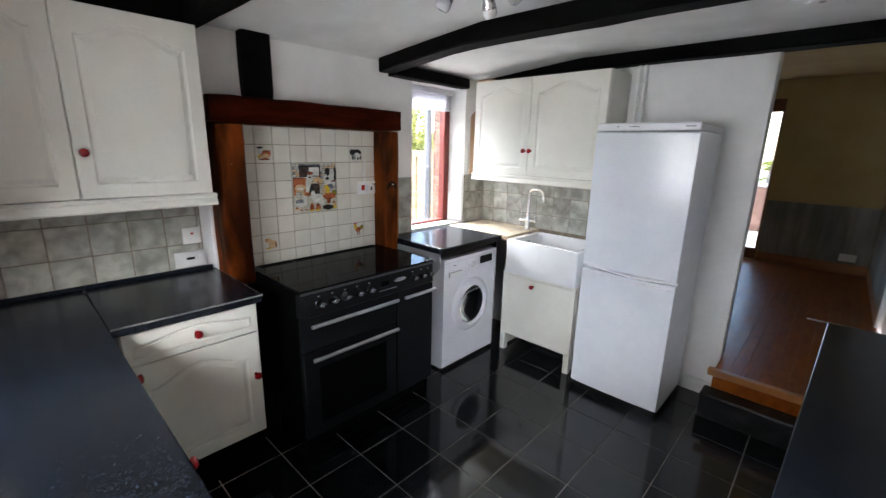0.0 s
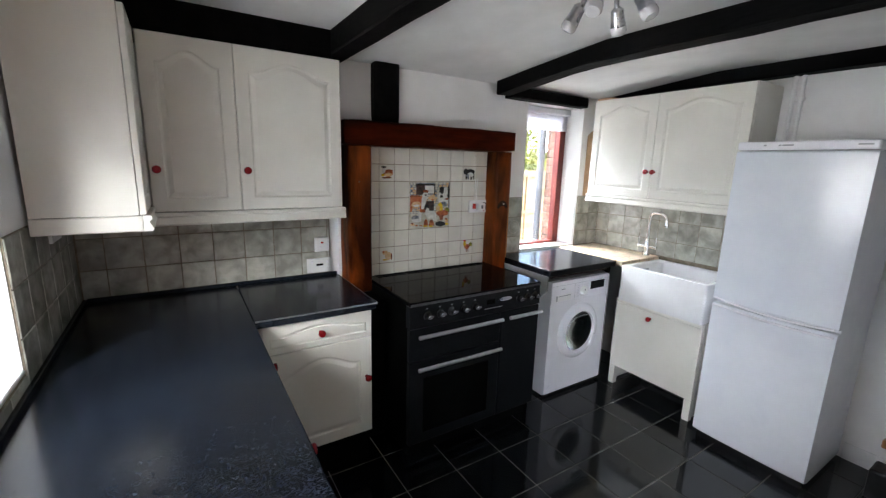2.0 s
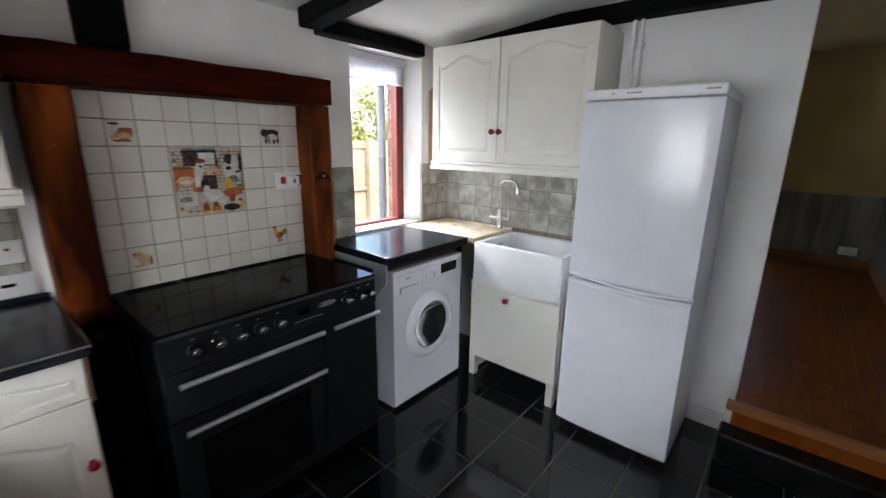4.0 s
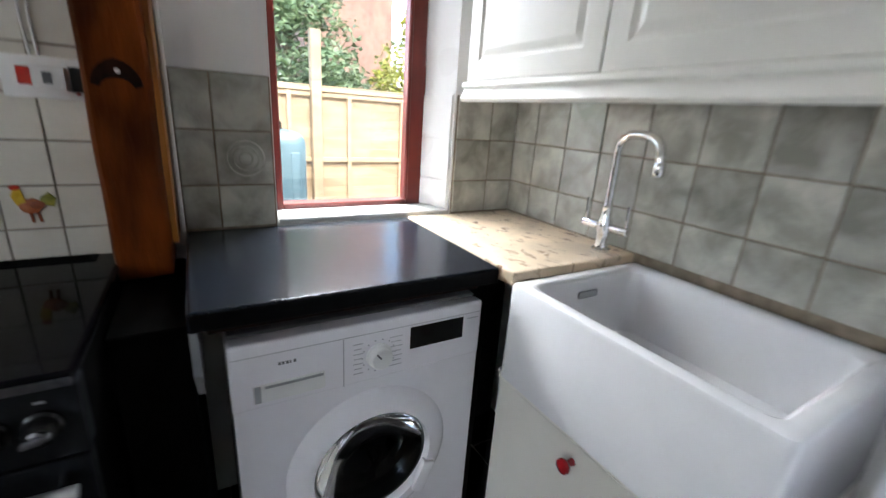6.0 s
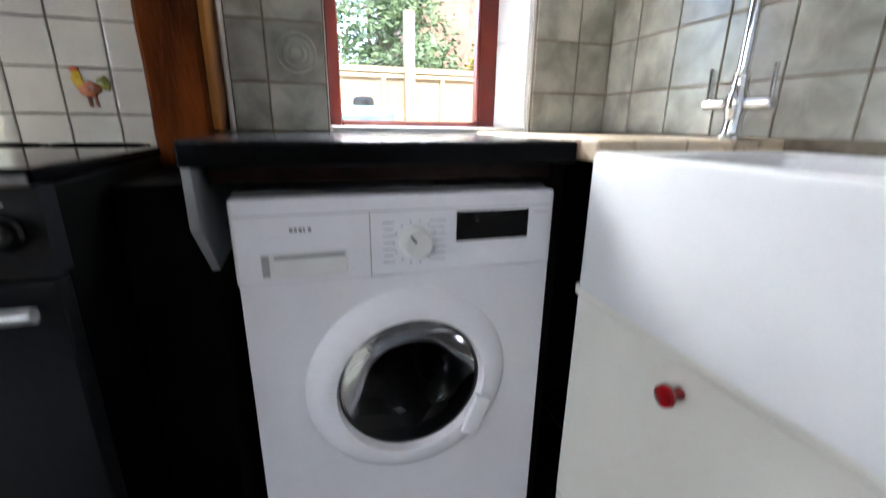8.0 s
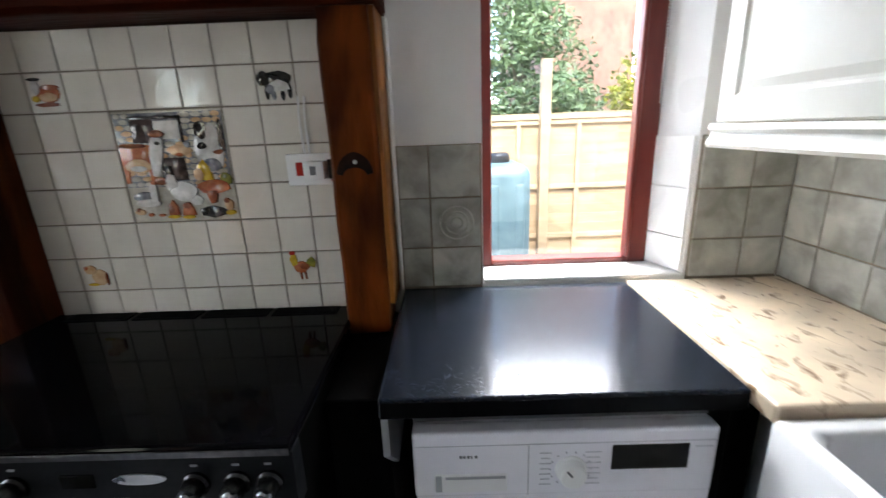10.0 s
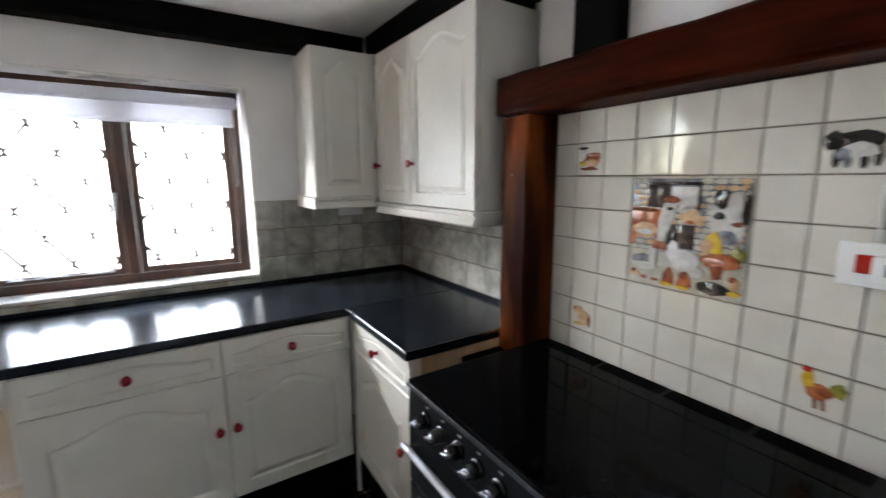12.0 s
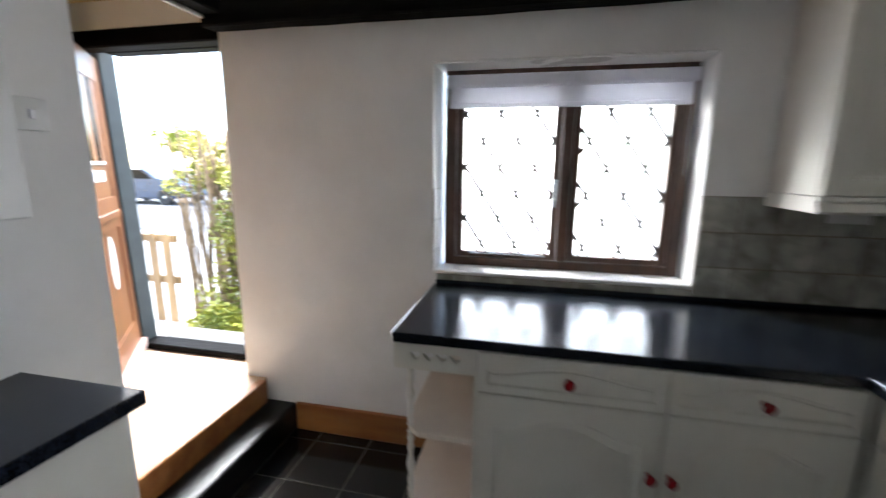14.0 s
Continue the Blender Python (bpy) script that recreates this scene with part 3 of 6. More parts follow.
# hall window
w = thing("window_3", 0.73, 8.17, 0.75, "full-height glazed hall window in a brown wooden frame", "window", kind="structure")
bm = bar((0.402, 8.13, 0.285), (0.45, 8.20, 2.248))
bar((0.995, 8.13, 0.285), (1.018, 8.20, 2.248), bm=bm)
bar((0.45, 8.13, 0.285), (0.995, 8.20, 0.42), bm=bm)
bar((0.45, 8.13, 2.10), (0.995, 8.20, 2.248), bm=bm)
part("window_frame", bm, DOORWOOD, w)
pane = part("pane", box((0.45, 8.163, 0.42), (0.995, 8.167, 2.10)), GLASS, w)
pane.visible_shadow = False

# ---- front door ----
def leaning(bm):
    """The hinge side of the old door frame leans outwards towards its head."""
    for v in bm.verts:
        v.co.x += 0.033 * (v.co.z - 0.30)
    return bm


d = thing("door_1", 2.75, 0.86, 0.285, "brown wooden front door standing open", "door", kind="structure")
bm = bar((2.298, 0.83, 0.29), (2.345, 0.92, 2.115))
bar((2.345, 0.83, 2.095), (3.185, 0.92, 2.163), bm=bm)
part("door_frame", bm, BLACKWOOD, d, "dark painted door frame")
part("hinge_jamb", leaning(bar((3.185, 0.815, 0.326), (3.278, 0.92, 2.163))), GREENPOST, d, "grey-green painted hinge jamb")
part("threshold", box((2.297, 0.80, 0.2855), (3.279, 0.93, 0.325), 0.006), BLACKWOOD, d, "dark wooden threshold")
hx, hy, ang = 3.21, 0.94, math.atan2(0.56, -0.46)
leaf_m = Matrix.Translation((hx, hy, 0.305)) @ Matrix.Rotation(ang, 4, "Z")


def on_leaf(bm):
    bm.transform(leaf_m)
    return leaning(bm)


bm = box((0, -0.02, 0), (0.10, 0.02, 1.76))
box((0.74, -0.02, 0), (0.84, 0.02, 1.76), bm=bm)
box((0.10, -0.02, 0), (0.74, 0.02, 0.20), bm=bm)
box((0.10, -0.02, 1.62), (0.74, 0.02, 1.76), bm=bm)
box((0.10, -0.02, 0.80), (0.74, 0.02, 0.98), bm=bm)
box((0.10, -0.012, 0.20), (0.74, 0.012, 0.80), bm=bm)
for a, b in ((0.10, 0.22), (0.30, 0.40), (0.48, 0.74)):
    box((a, -0.014, 0.98), (b, 0.014, 1.62), bm=bm)
for a, b in ((0.22, 0.30), (0.40, 0.48)):
    box((a, -0.014, 0.98), (b, 0.014, 1.18), bm=bm)
leaf = part("door_leaf", on_leaf(bm), DOORWOOD, d)
for a, b in ((0.22, 0.30), (0.40, 0.48)):
    part("pane", on_leaf(box((a, -0.0165, 1.18), (b, 0.0165, 1.62))), OVENGLASS, leaf, "dark narrow glass light")
part("lock_rail_moulding", on_leaf(box((0.06, 0.02, 0.86), (0.79, 0.034, 0.90), 0.004)), DOORWOOD, leaf)
part("weather_bar", on_leaf(box((0.02, 0.02, 0.004), (0.82, 0.055, 0.065), 0.008, seg=2)), PALEWOOD, leaf, "pale weather bar at the foot of the door")
part("glazing_sill", on_leaf(box((0.20, 0.014, 1.16), (0.50, 0.028, 1.178), 0.003)), SILL, leaf, "white sill bead under the glass lights")
part("letter_plate", on_leaf(box((0.24, 0.014, 1.07), (0.46, 0.020, 1.13), 0.003)), SILL, leaf, "white letter plate")
bm = prism([(0.34 + 0.06 * math.cos(k * math.pi / 12), 0.62 + 0.15 * math.sin(k * math.pi / 12)) for k in range(24)], 0.006, Matrix(((1, 0, 0, 0), (0, 0, -1, 0.012), (0, 1, 0, 0), (0, 0, 0, 1))) @ Matrix.Translation((0, 0, -0.006)), 0.002)
part("oval_plate", on_leaf(bm), SILL, leaf, "white oval plate")
bm = lathe([(0.012, 0), (0.012, 0.03), (0.028, 0.04), (0.03, 0.055), (0.0, 0.065)], Matrix.Translation((0.79, 0.02, 0.95)) @ Matrix.Rotation(radians(-90), 4, "X"), 16)
part("door_knob", on_leaf(bm), STEEL, leaf, "", True)
solid("door_lintel", box((2.296, WS - 0.10, 2.078), (3.345, WS + 0.004, 2.165), 0.008), BLACKWOOD, "black timber lintel above the front door", "beam", "structure")

# white hall door in the east wall
d = thing("door_2", WE + 0.05, 5.72, 0.285, "white painted panelled hall door with red handle", "door", kind="structure")
bm = bar((WE - 0.02, 5.22, 0.29), (WE + 0.0, 5.31, 2.30))
bar((WE - 0.02, 6.14, 0.29), (WE + 0.0, 6.16, 2.30), bm=bm)
part("architrave", bm, SILL, d)
leaf = part("door_leaf", box((WE + 0.02, 5.303, 0.287), (WE + 0.06, 6.147, 2.248), 0.003), SILL, d)
bm = lathe([(0.010, 0), (0.010, 0.03), (0.026, 0.04), (0.028, 0.05), (0.0, 0.06)], Matrix.Translation((WE + 0.02, 6.05, 1.60)) @ Matrix.Rotation(radians(-90), 4, "Y"), 16)
part("door_knob", bm, RED, leaf, "red round knob", True)


# ---- kitchen units ----
def panel_points(w, h, margin, rise, inset, shoulder=0.10):
    """Outline of an arched door panel, inset from the panel's edge."""
    u0, u1, v0, v1 = margin + inset, w - margin - inset, margin + inset, h - margin - inset
    pts = [(u0, v0), (u1, v0)]
    n = 18
    for k in range(n + 1):
        s = 1 - 2 * k / n
        f = 0.0 if abs(s) > 1 - shoulder else 0.5 * (1 + math.cos(math.pi * s / (1 - shoulder)))
        pts.append((u0 + (u1 - u0) * (s + 1) / 2, v1 - rise + rise * f ** 0.75))
    return pts


def arched_front(w, h, margin, rise, thick=0.020, field=0.030):
    """A moulded door or drawer front: frame, sunk groove and raised arched panel, in u, v (out), w."""
    bm = bmesh.new()
    loops = []
    base = panel_points(w, h, margin, rise, 0)
    outer = [(0, 0), (w, 0)] + [(min(max(u + (u - w / 2) * 0.0, 0), w), h) for u, v in base[2:]]
    outer[2], outer[-1] = (w, h), (0, h)
    e = 0.003
    shrunk = [(min(max(u, e), w - e), min(max(v, e), h - e)) for u, v in outer]
    rows = [(outer, 0.0), (outer, thick - e), (shrunk, thick), (base, thick), (panel_points(w, h, margin, rise, 0.006), thick - 0.006),
            (panel_points(w, h, margin, rise, 0.012), thick - 0.0065), (panel_points(w, h, margin, rise, field), thick - 0.0005)]
    for pts, depth in rows:
        loops.append([bm.verts.new((u, depth, v)) for u, v in pts])
    for lo, hi in zip(loops, loops[1:]):
        for k in range(len(lo)):
            n = (k + 1) % len(lo)
            bm.faces.new((lo[k], lo[n], hi[n], hi[k]))
    bm.faces.new(loops[-1])
    bm.faces.new(loops[0][::-1])
    return bm


def knob_mesh(m):
    return lathe([(0.009, 0), (0.007, 0.010), (0.008, 0.016), (0.015, 0.021), (0.0175, 0.027), (0.016, 0.033), (0.008, 0.037), (0, 0.038)], m @ Matrix.Rotation(radians(-90), 4, "X"), 18)


def base_unit(F, w, h0, h1, depth, drawer, knob_side, label, name="base_unit"):
    """A floor cabinet in frame F, from u=0 to w, with a drawer over a door."""
    loc = F @ Vector((w / 2, -depth / 2, 0))
    t = thing(name, loc.x, loc.y, 0, label, "kitchen cabinet", "fitted base units")
    bm = box((0, -depth, h0), (0.018, -0.021, h1))
    box((w - 0.018, -depth, h0), (w, -0.021, h1), bm=bm)
    box((0.018, -depth, h0), (w - 0.018, -0.021, h0 + 0.018), bm=bm)
    box((0.018, -depth, h1 - 0.018), (w - 0.018, -0.021, h1), bm=bm)
    box((0.018, -depth, h0 + 0.018), (w - 0.018, -depth + 0.006, h1 - 0.018), bm=bm)
    bm.transform(F)
    part("body", bm, SHELFWHITE, t)
    g = 0.002
    bm = arched_front(w - 2 * g, drawer - 2 * g, 0.028, 0.030, field=0.012)
    bm.transform(F @ Matrix.Translation((g, -0.020, h1 - drawer + g)))
    dr = part("drawer_front", bm, CABINET, t)
    part("knob", knob_mesh(F @ Matrix.Translation((w / 2, 0, h1 - drawer / 2 + 0.002))), RED, dr, "glossy red round knob", True)
    hd = h1 - drawer - h0
    bm = arched_front(w - 2 * g, hd - 2 * g, 0.058, 0.060)
    bm.transform(F @ Matrix.Translation((g, -0.020, h0 + g)))
    do = part("door", bm, CABINET, t)
    ku = 0.030 if knob_side == "low" else w - 0.030
    part("knob", knob_mesh(F @ Matrix.Translation((ku, 0, h1 - drawer - 0.214))), RED, do, "glossy red round knob", True)
    part("plinth", (lambda b: (b.transform(F), b)[1])(box((0, -0.075, 0.0), (w, -0.060, h0 - 0.002))), PLINTH_GAP, t, "black plinth board")
    return t


UZ0, UZ1, UY, UXW = 0.205, 0.878, 1.748, -0.215
base_unit(facing(0.304, UY, 0, "+y"), 0.580, UZ0, UZ1, 0.56, 0.142, "low", "cream arched-panel base cabinet under the leaded window")
base_unit(facing(-0.205, UY, 0, "+y"), 0.507, UZ0, UZ1, 0.56, 0.142, "high", "narrower cream arched-panel base cabinet beside the corner")
base_unit(facing(UXW, 2.285, 0, "+x"), 0.515, UZ0, UZ1, 0.56, 0.142, "low", "cream arched-panel base cabinet beside the cooker")
solid("corner_post", box((-0.232, 1.728, 0.0), (-0.2165, 1.749, UZ1), 0.002), CABINET, "cream corner filler strip between the base cabinets", "cabinet filler")
solid("end_board", box((-0.79, 2.2865, 0.70), (-0.26, 2.300, UZ1), 0.001), RAWBOARD, "raw brown board closing the cabinet side by the cooker", "cabinet panel")

# open end shelves with turned spindle
t = thing("end_shelf_unit", 1.03, 1.45, 0, "cream open end shelf unit with turned spindle and pierced rail", "shelf unit")
F = facing(0.884, UY, 0, "+y")


def corner_shelf(z, thick, bm=None):
    pts = [(0.885, WS + 0.03), (1.165, WS + 0.03), (1.165, 1.58), (1.145, 1.68), (1.10, 1.722), (0.885, 1.722)]
    return prism(pts, thick, Matrix.Translation((0, 0, z)), 0.004, bm)


for z in (0.215, 0.515):
    part("shelf", corner_shelf(z, 0.018), SHELFWHITE, t, "pale shelf board")
part("back_panel", box((0.885, WS + 0.012, 0.21), (1.10, WS + 0.028, 0.878)), SHELFWHITE, t)
part("side_panel", box((0.8845, WS + 0.012, 0.205), (0.9, 1.722, 0.878)), CABINET, t)


def heart(cu, cv, r, n=18):
    """Outline of a small heart, its tip down."""
    turn = [2 * math.pi * k / n for k in range(n)]
    return [(cu + r * math.sin(a) ** 3, cv + r * (0.8125 * math.cos(a) - 0.3125 * math.cos(2 * a) - 0.125 * math.cos(3 * a) - 0.0625 * math.cos(4 * a))) for a in turn]


def pierced(u0, u1, v0, v1, holes, depth, m):
    """A flat board with shaped holes cut right through it."""
    bm = bmesh.new()
    for loop in [[(u0, v0), (u1, v0), (u1, v1), (u0, v1)]] + holes:
        vs = [bm.verts.new((u, v, 0)) for u, v in loop]
        for p, q in zip(vs, vs[1:] + vs[:1]):
            bm.edges.new((p, q))
    bmesh.ops.triangle_fill(bm, use_beauty=True, use_dissolve=False, edges=bm.edges[:])
    made = bmesh.ops.extrude_face_region(bm, geom=bm.faces[:])
    for v in made["geom"]:
        if isinstance(v, bmesh.types.BMVert):
            v.co.z += depth
    bm.transform(m)
    return bm


bm = pierced(0.89, 1.18, 0.785, 0.880, [heart(0.962 + 0.047 * k, 0.838, 0.019) for k in range(4)], 0.020, Matrix(((1, 0, 0, 0), (0, 0, 1, 1.715), (0, 1, 0, 0), (0, 0, 0, 1))))
part("pierced_rail", bm, CABINET, t, "cream rail pierced with hearts")
box_side = box((1.158, WS + 0.03, 0.785), (1.18, 1.714, 0.880), 0.002)
part("side_rail", box_side, CABINET, t)


def spindle(z0, z1):
    h = z1 - z0
    prof = [(0.009, 0), (0.013, 0.02), (0.008, 0.06), (0.014, 0.12), (0.009, 0.16), (0.013, 0.26), (0.0085, 0.34), (0.012, 0.42), (0.017, 0.5), (0.012, 0.58),
            (0.0085, 0.66), (0.013, 0.74), (0.009, 0.84), (0.014, 0.88), (0.008, 0.94), (0.013, 0.98), (0.009, 1.0)]
    return lathe([(r, h * f) for r, f in prof], Matrix.Translation((1.135, 1.685, z0)), 12)


part("spindle", spindle(0.233, 0.515), CABINET, t, "turned white spindle", True)
part("spindle", spindle(0.533, 0.785), CABINET, t, "turned white spindle", True)
part("foot", lathe([(0.012, 0), (0.016, 0.05), (0.010, 0.12), (0.016, 0.18), (0.014, 0.215)], Matrix.Translation((1.135, 1.685, 0)), 12), CABINET, t, "", True)
part("plinth", box((0.886, 1.60, 0), (1.06, 1.615, 0.213)), PLINTH_GAP, t)

# worktops
WZ0, WZ1 = 0.880, 0.916


def worktop(a, b, label, edges=(), r=0.006):
    t = thing("worktop", (a[0] + b[0]) / 2, (a[1] + b[1]) / 2, a[2], label, "worktop")
    part("slab", box(a, b, r, seg=3), WORKTOP, t)
    for p, q in edges:
        part("edge_strip", box(p, q, 0.001), EDGE, t, "thin bright metal edge strip")
    return t


worktop((-0.808, WS + 0.012, WZ0), (1.184, 1.742, WZ1), "dark blue-black speckled laminate worktop under the window", [((1.1835, WS + 0.012, WZ0 + 0.024), (1.1875, 1.742, WZ1 + 0.001))])
worktop((-0.808, 1.7445, WZ0), (-0.195, 2.305, WZ1 + 0.001), "dark speckled laminate worktop beside the cooker", [((-0.808, 2.305, WZ1 - 0.010), (-0.195, 2.309, WZ1 + 0.002)), ((-0.1955, 1.7445, WZ1 - 0.006), (-0.1915, 2.305, WZ1 + 0.002))])
for a, b in (((-0.797, WS + 0.011, WZ1), (1.18, WS + 0.026, WZ1 + 0.020)), ((-0.808, WS + 0.026, WZ1 + 0.001), (-0.793, 2.30, WZ1 + 0.021))):
    solid("upstand", box(a, b, 0.003), WORKTOP, "dark laminate upstand along the back of the worktop", "worktop upstand")


# wall cabinets
def wall_unit(F, w, z0, z1, depth, doors, label, knobs, pelmet_ends=(0.0, 0.0)):
    loc = F @ Vector((w / 2, -depth / 2, 0))
    t = thing("wall_unit", loc.x, loc.y, z0, label, "kitchen cabinet", "wall units")
    bm = box((0, -depth, z0), (w, -0.022, z1), 0.001)
    bm.transform(F)
    part("body", bm, CABINET, t)
    u = 0.0
    for k, dw in enumerate(doors):
        bm = arched_front(dw - 0.004, z1 - z0 - 0.004, 0.055, 0.055)
        bm.transform(F @ Matrix.Translation((u + 0.002, -0.020, z0 + 0.002)))
        do = part("door", bm, CABINET, t)
        if knobs[k] is not None:
            part("knob", knob_mesh(F @ Matrix.Translation((u + knobs[k], 0, z0 + 0.185))), RED, do, "glossy red round knob", True)
        u += dw
    # moulded light pelmet under the doors
    prof = [(0.0, 0.0), (0.012, 0.0), (0.016, -0.012), (0.006, -0.020), (0.010, -0.030), (0.018, -0.048), (0.012, -0.056), (-0.012, -0.056), (-0.012, 0.0)]
    bm = prism([(v, z) for v, z in prof], w + sum(pelmet_ends), F @ Matrix(((0, 0, 1, -pelmet_ends[0]), (1, 0, 0, 0), (0, 1, 0, z0 - 0.001), (0, 0, 0, 1))))
    part("pelmet", bm, CABINET, t, "moulded cream pelmet")
    for side, e in ((0, pelmet_ends[0]), (w, pelmet_ends[1])):
        if e:
            du = -e if side == 0 else e
            bm = box((side, -depth, z0 - 0.057), (side + du, -0.012, z0 - 0.001), 0.003)
            bm.transform(F)
            part("pelmet_return", bm, CABINET, t)
    return t


wall_unit(facing(-0.515, 2.250, 0, "+x"), 0.836, 1.360, 2.092, 0.295, (0.485, 0.351), "cream arched two-door wall cabinet above the worktop", (0.455, 0.320), (0.012, 0.0))
wall_unit(facing(-0.493, 1.412, 0, "+y"), 0.305, 1.390, 2.092, 0.315, (0.305,), "narrow cream wall cabinet beside the leaded window", (None,), (0.0, 0.012))
wall_unit(facing(0.488, 4.300, 0, "-y"), 1.090, 1.398, 2.105, 0.335, (0.570, 0.520), "cream arched two-door wall cabinet above the sink", (0.546, 0.026), (0.012, 0.0))
solid("corner_filler", box((-0.514, 1.396, 1.390), (-0.4935, 1.4125, 2.092), 0.001), CABINET, "cream filler strip in the corner between wall cabinets", "cabinet filler")
bm = prism([(4.425, 1.367), (4.638, 1.367), (4.638, 2.02), (4.425, 1.86)], 0.006, Matrix(((0, 0, 1, WX + 0.0005), (1, 0, 0, 0), (0, 1, 0, 0), (0, 0, 0, 1))))
solid("filler_board", bm, RAWBOARD, "raw pine filler board beside the sink wall cabinet", "cabinet filler")
solid("pipe_boxing", box((-0.745, 4.50, 2.08), (-0.60, 4.637, 2.155), 0.003), RAWBOARD, "short bare timber block above the cabinet", "timber block")

# ---- mantel, posts, chimney timber ----
m_ob = thing("mantel_beam", -0.66, 2.89, 1.69, "dark red-brown oak mantel beam over the cooker recess", "mantel beam")


def hewn(a, b, seed, amp=0.006, r=0.012):
    bm = box(a, b)
    bmesh.ops.subdivide_edges(bm, edges=bm.edges[:], cuts=10, use_grid_fill=True)
    lo, hi = [min(p, q) for p, q in zip(a, b)], [max(p, q) for p, q in zip(a, b)]
    for v in bm.verts:
        on = [k for k in range(3) if v.co[k] - lo[k] < 1e-4 or hi[k] - v.co[k] < 1e-4]
        if len(on) > 1:
            for k in on:
                v.co[k] += (r * 0.45) if v.co[k] - lo[k] < 1e-4 else -(r * 0.45)
        v.co += amp * noise.noise_vector(v.co * 5 + Vector((seed, seed, 0)))
    return bm


part("beam", hewn((WX + 0.004, 2.285, 1.690), (-0.575, 3.497, 1.823), 3.1), MAHOG, m_ob, "", True)
t = thing("oak_post", -0.66, 2.375, 0.845, "orange-brown oak post with a small screw hole", "timber post", "mantel posts")
part("post", hewn((WX + 0.006, 2.308, 0.843), (-0.585, 2.447, 1.690), 7.7, 0.004), POSTWOOD, t, "", True)
part("screw", lathe([(0.004, 0), (0.004, 0.003), (0, 0.004)], Matrix.Translation((-0.584, 2.37, 1.49)) @ Matrix.Rotation(radians(90), 4, "Y"), 10), DIMSTEEL, t)
t = thing("oak_post", -0.66, 3.42, 0.862, "orange-brown oak post with a dark knot hole", "timber post", "mantel posts")
part("post", hewn((WX + 0.006, 3.352, 0.862), (-0.590, 3.476, 1.690), 9.2, 0.005), POSTWOOD, t, "", True)
part("live_edge", hewn((WX + 0.012, 3.474, 0.943), (-0.606, 3.489, 1.690), 4.4, 0.004, 0.008), SAPWOOD, t, "yellow sapwood along one edge", True)
arch = [(0.046 * math.cos(math.pi * k / 10), 0.048 * math.sin(math.pi * k / 10) - 0.006 * abs(math.cos(math.pi * k / 10))) for k in range(11)] + [(0.030 * math.cos(math.pi * k / 10), 0.020 * math.sin(math.pi * k / 10) - 0.010) for k in range(10, -1, -1)]
part("knot", prism(arch, 0.004, Matrix(((0, 0, 1, -0.5930), (1, 0, 0, 3.414), (0, 1, 0, 1.315), (0, 0, 0, 1))), 0.001), BURNT_SHADED, t, "arched dark burnt knot")
part("nail", lathe([(0.005, 0), (0.005, 0.006), (0, 0.008)], Matrix.Translation((-0.586, 3.418, 1.338)) @ Matrix.Rotation(radians(90), 4, "Y"), 10), STEEL, t)
solid("chimney_timber", hewn((WX - 0.06, 2.510, 1.824), (-0.690, 2.668, CZ), 5.5, 0.004), BLACKWOOD, "black painted upright timber above the mantel", "timber post", smooth=True)
solid("plaster_edge", box((WX + 0.0005, 3.4905, 0.942), (WX + 0.030, 3.5012, 1.689), 0.003), PLASTER, "white plaster edge beside the oak post", "trim", "structure")
# black boards stand in for the deep shade in the gaps beside the cooker
solid("side_board", box((-0.745, 3.366, 0.0), (-0.30, 3.499, 0.861), 0.003), PLINTH_GAP, "black board standing in for shade in the gap beside the cooker", "cabinet panel")
solid("side_board", box((-0.745, 2.3015, 0.0), (-0.42, 2.447, 0.845), 0.003), PLINTH_GAP, "black board standing in for shade in the gap beside the base cabinet", "cabinet panel")


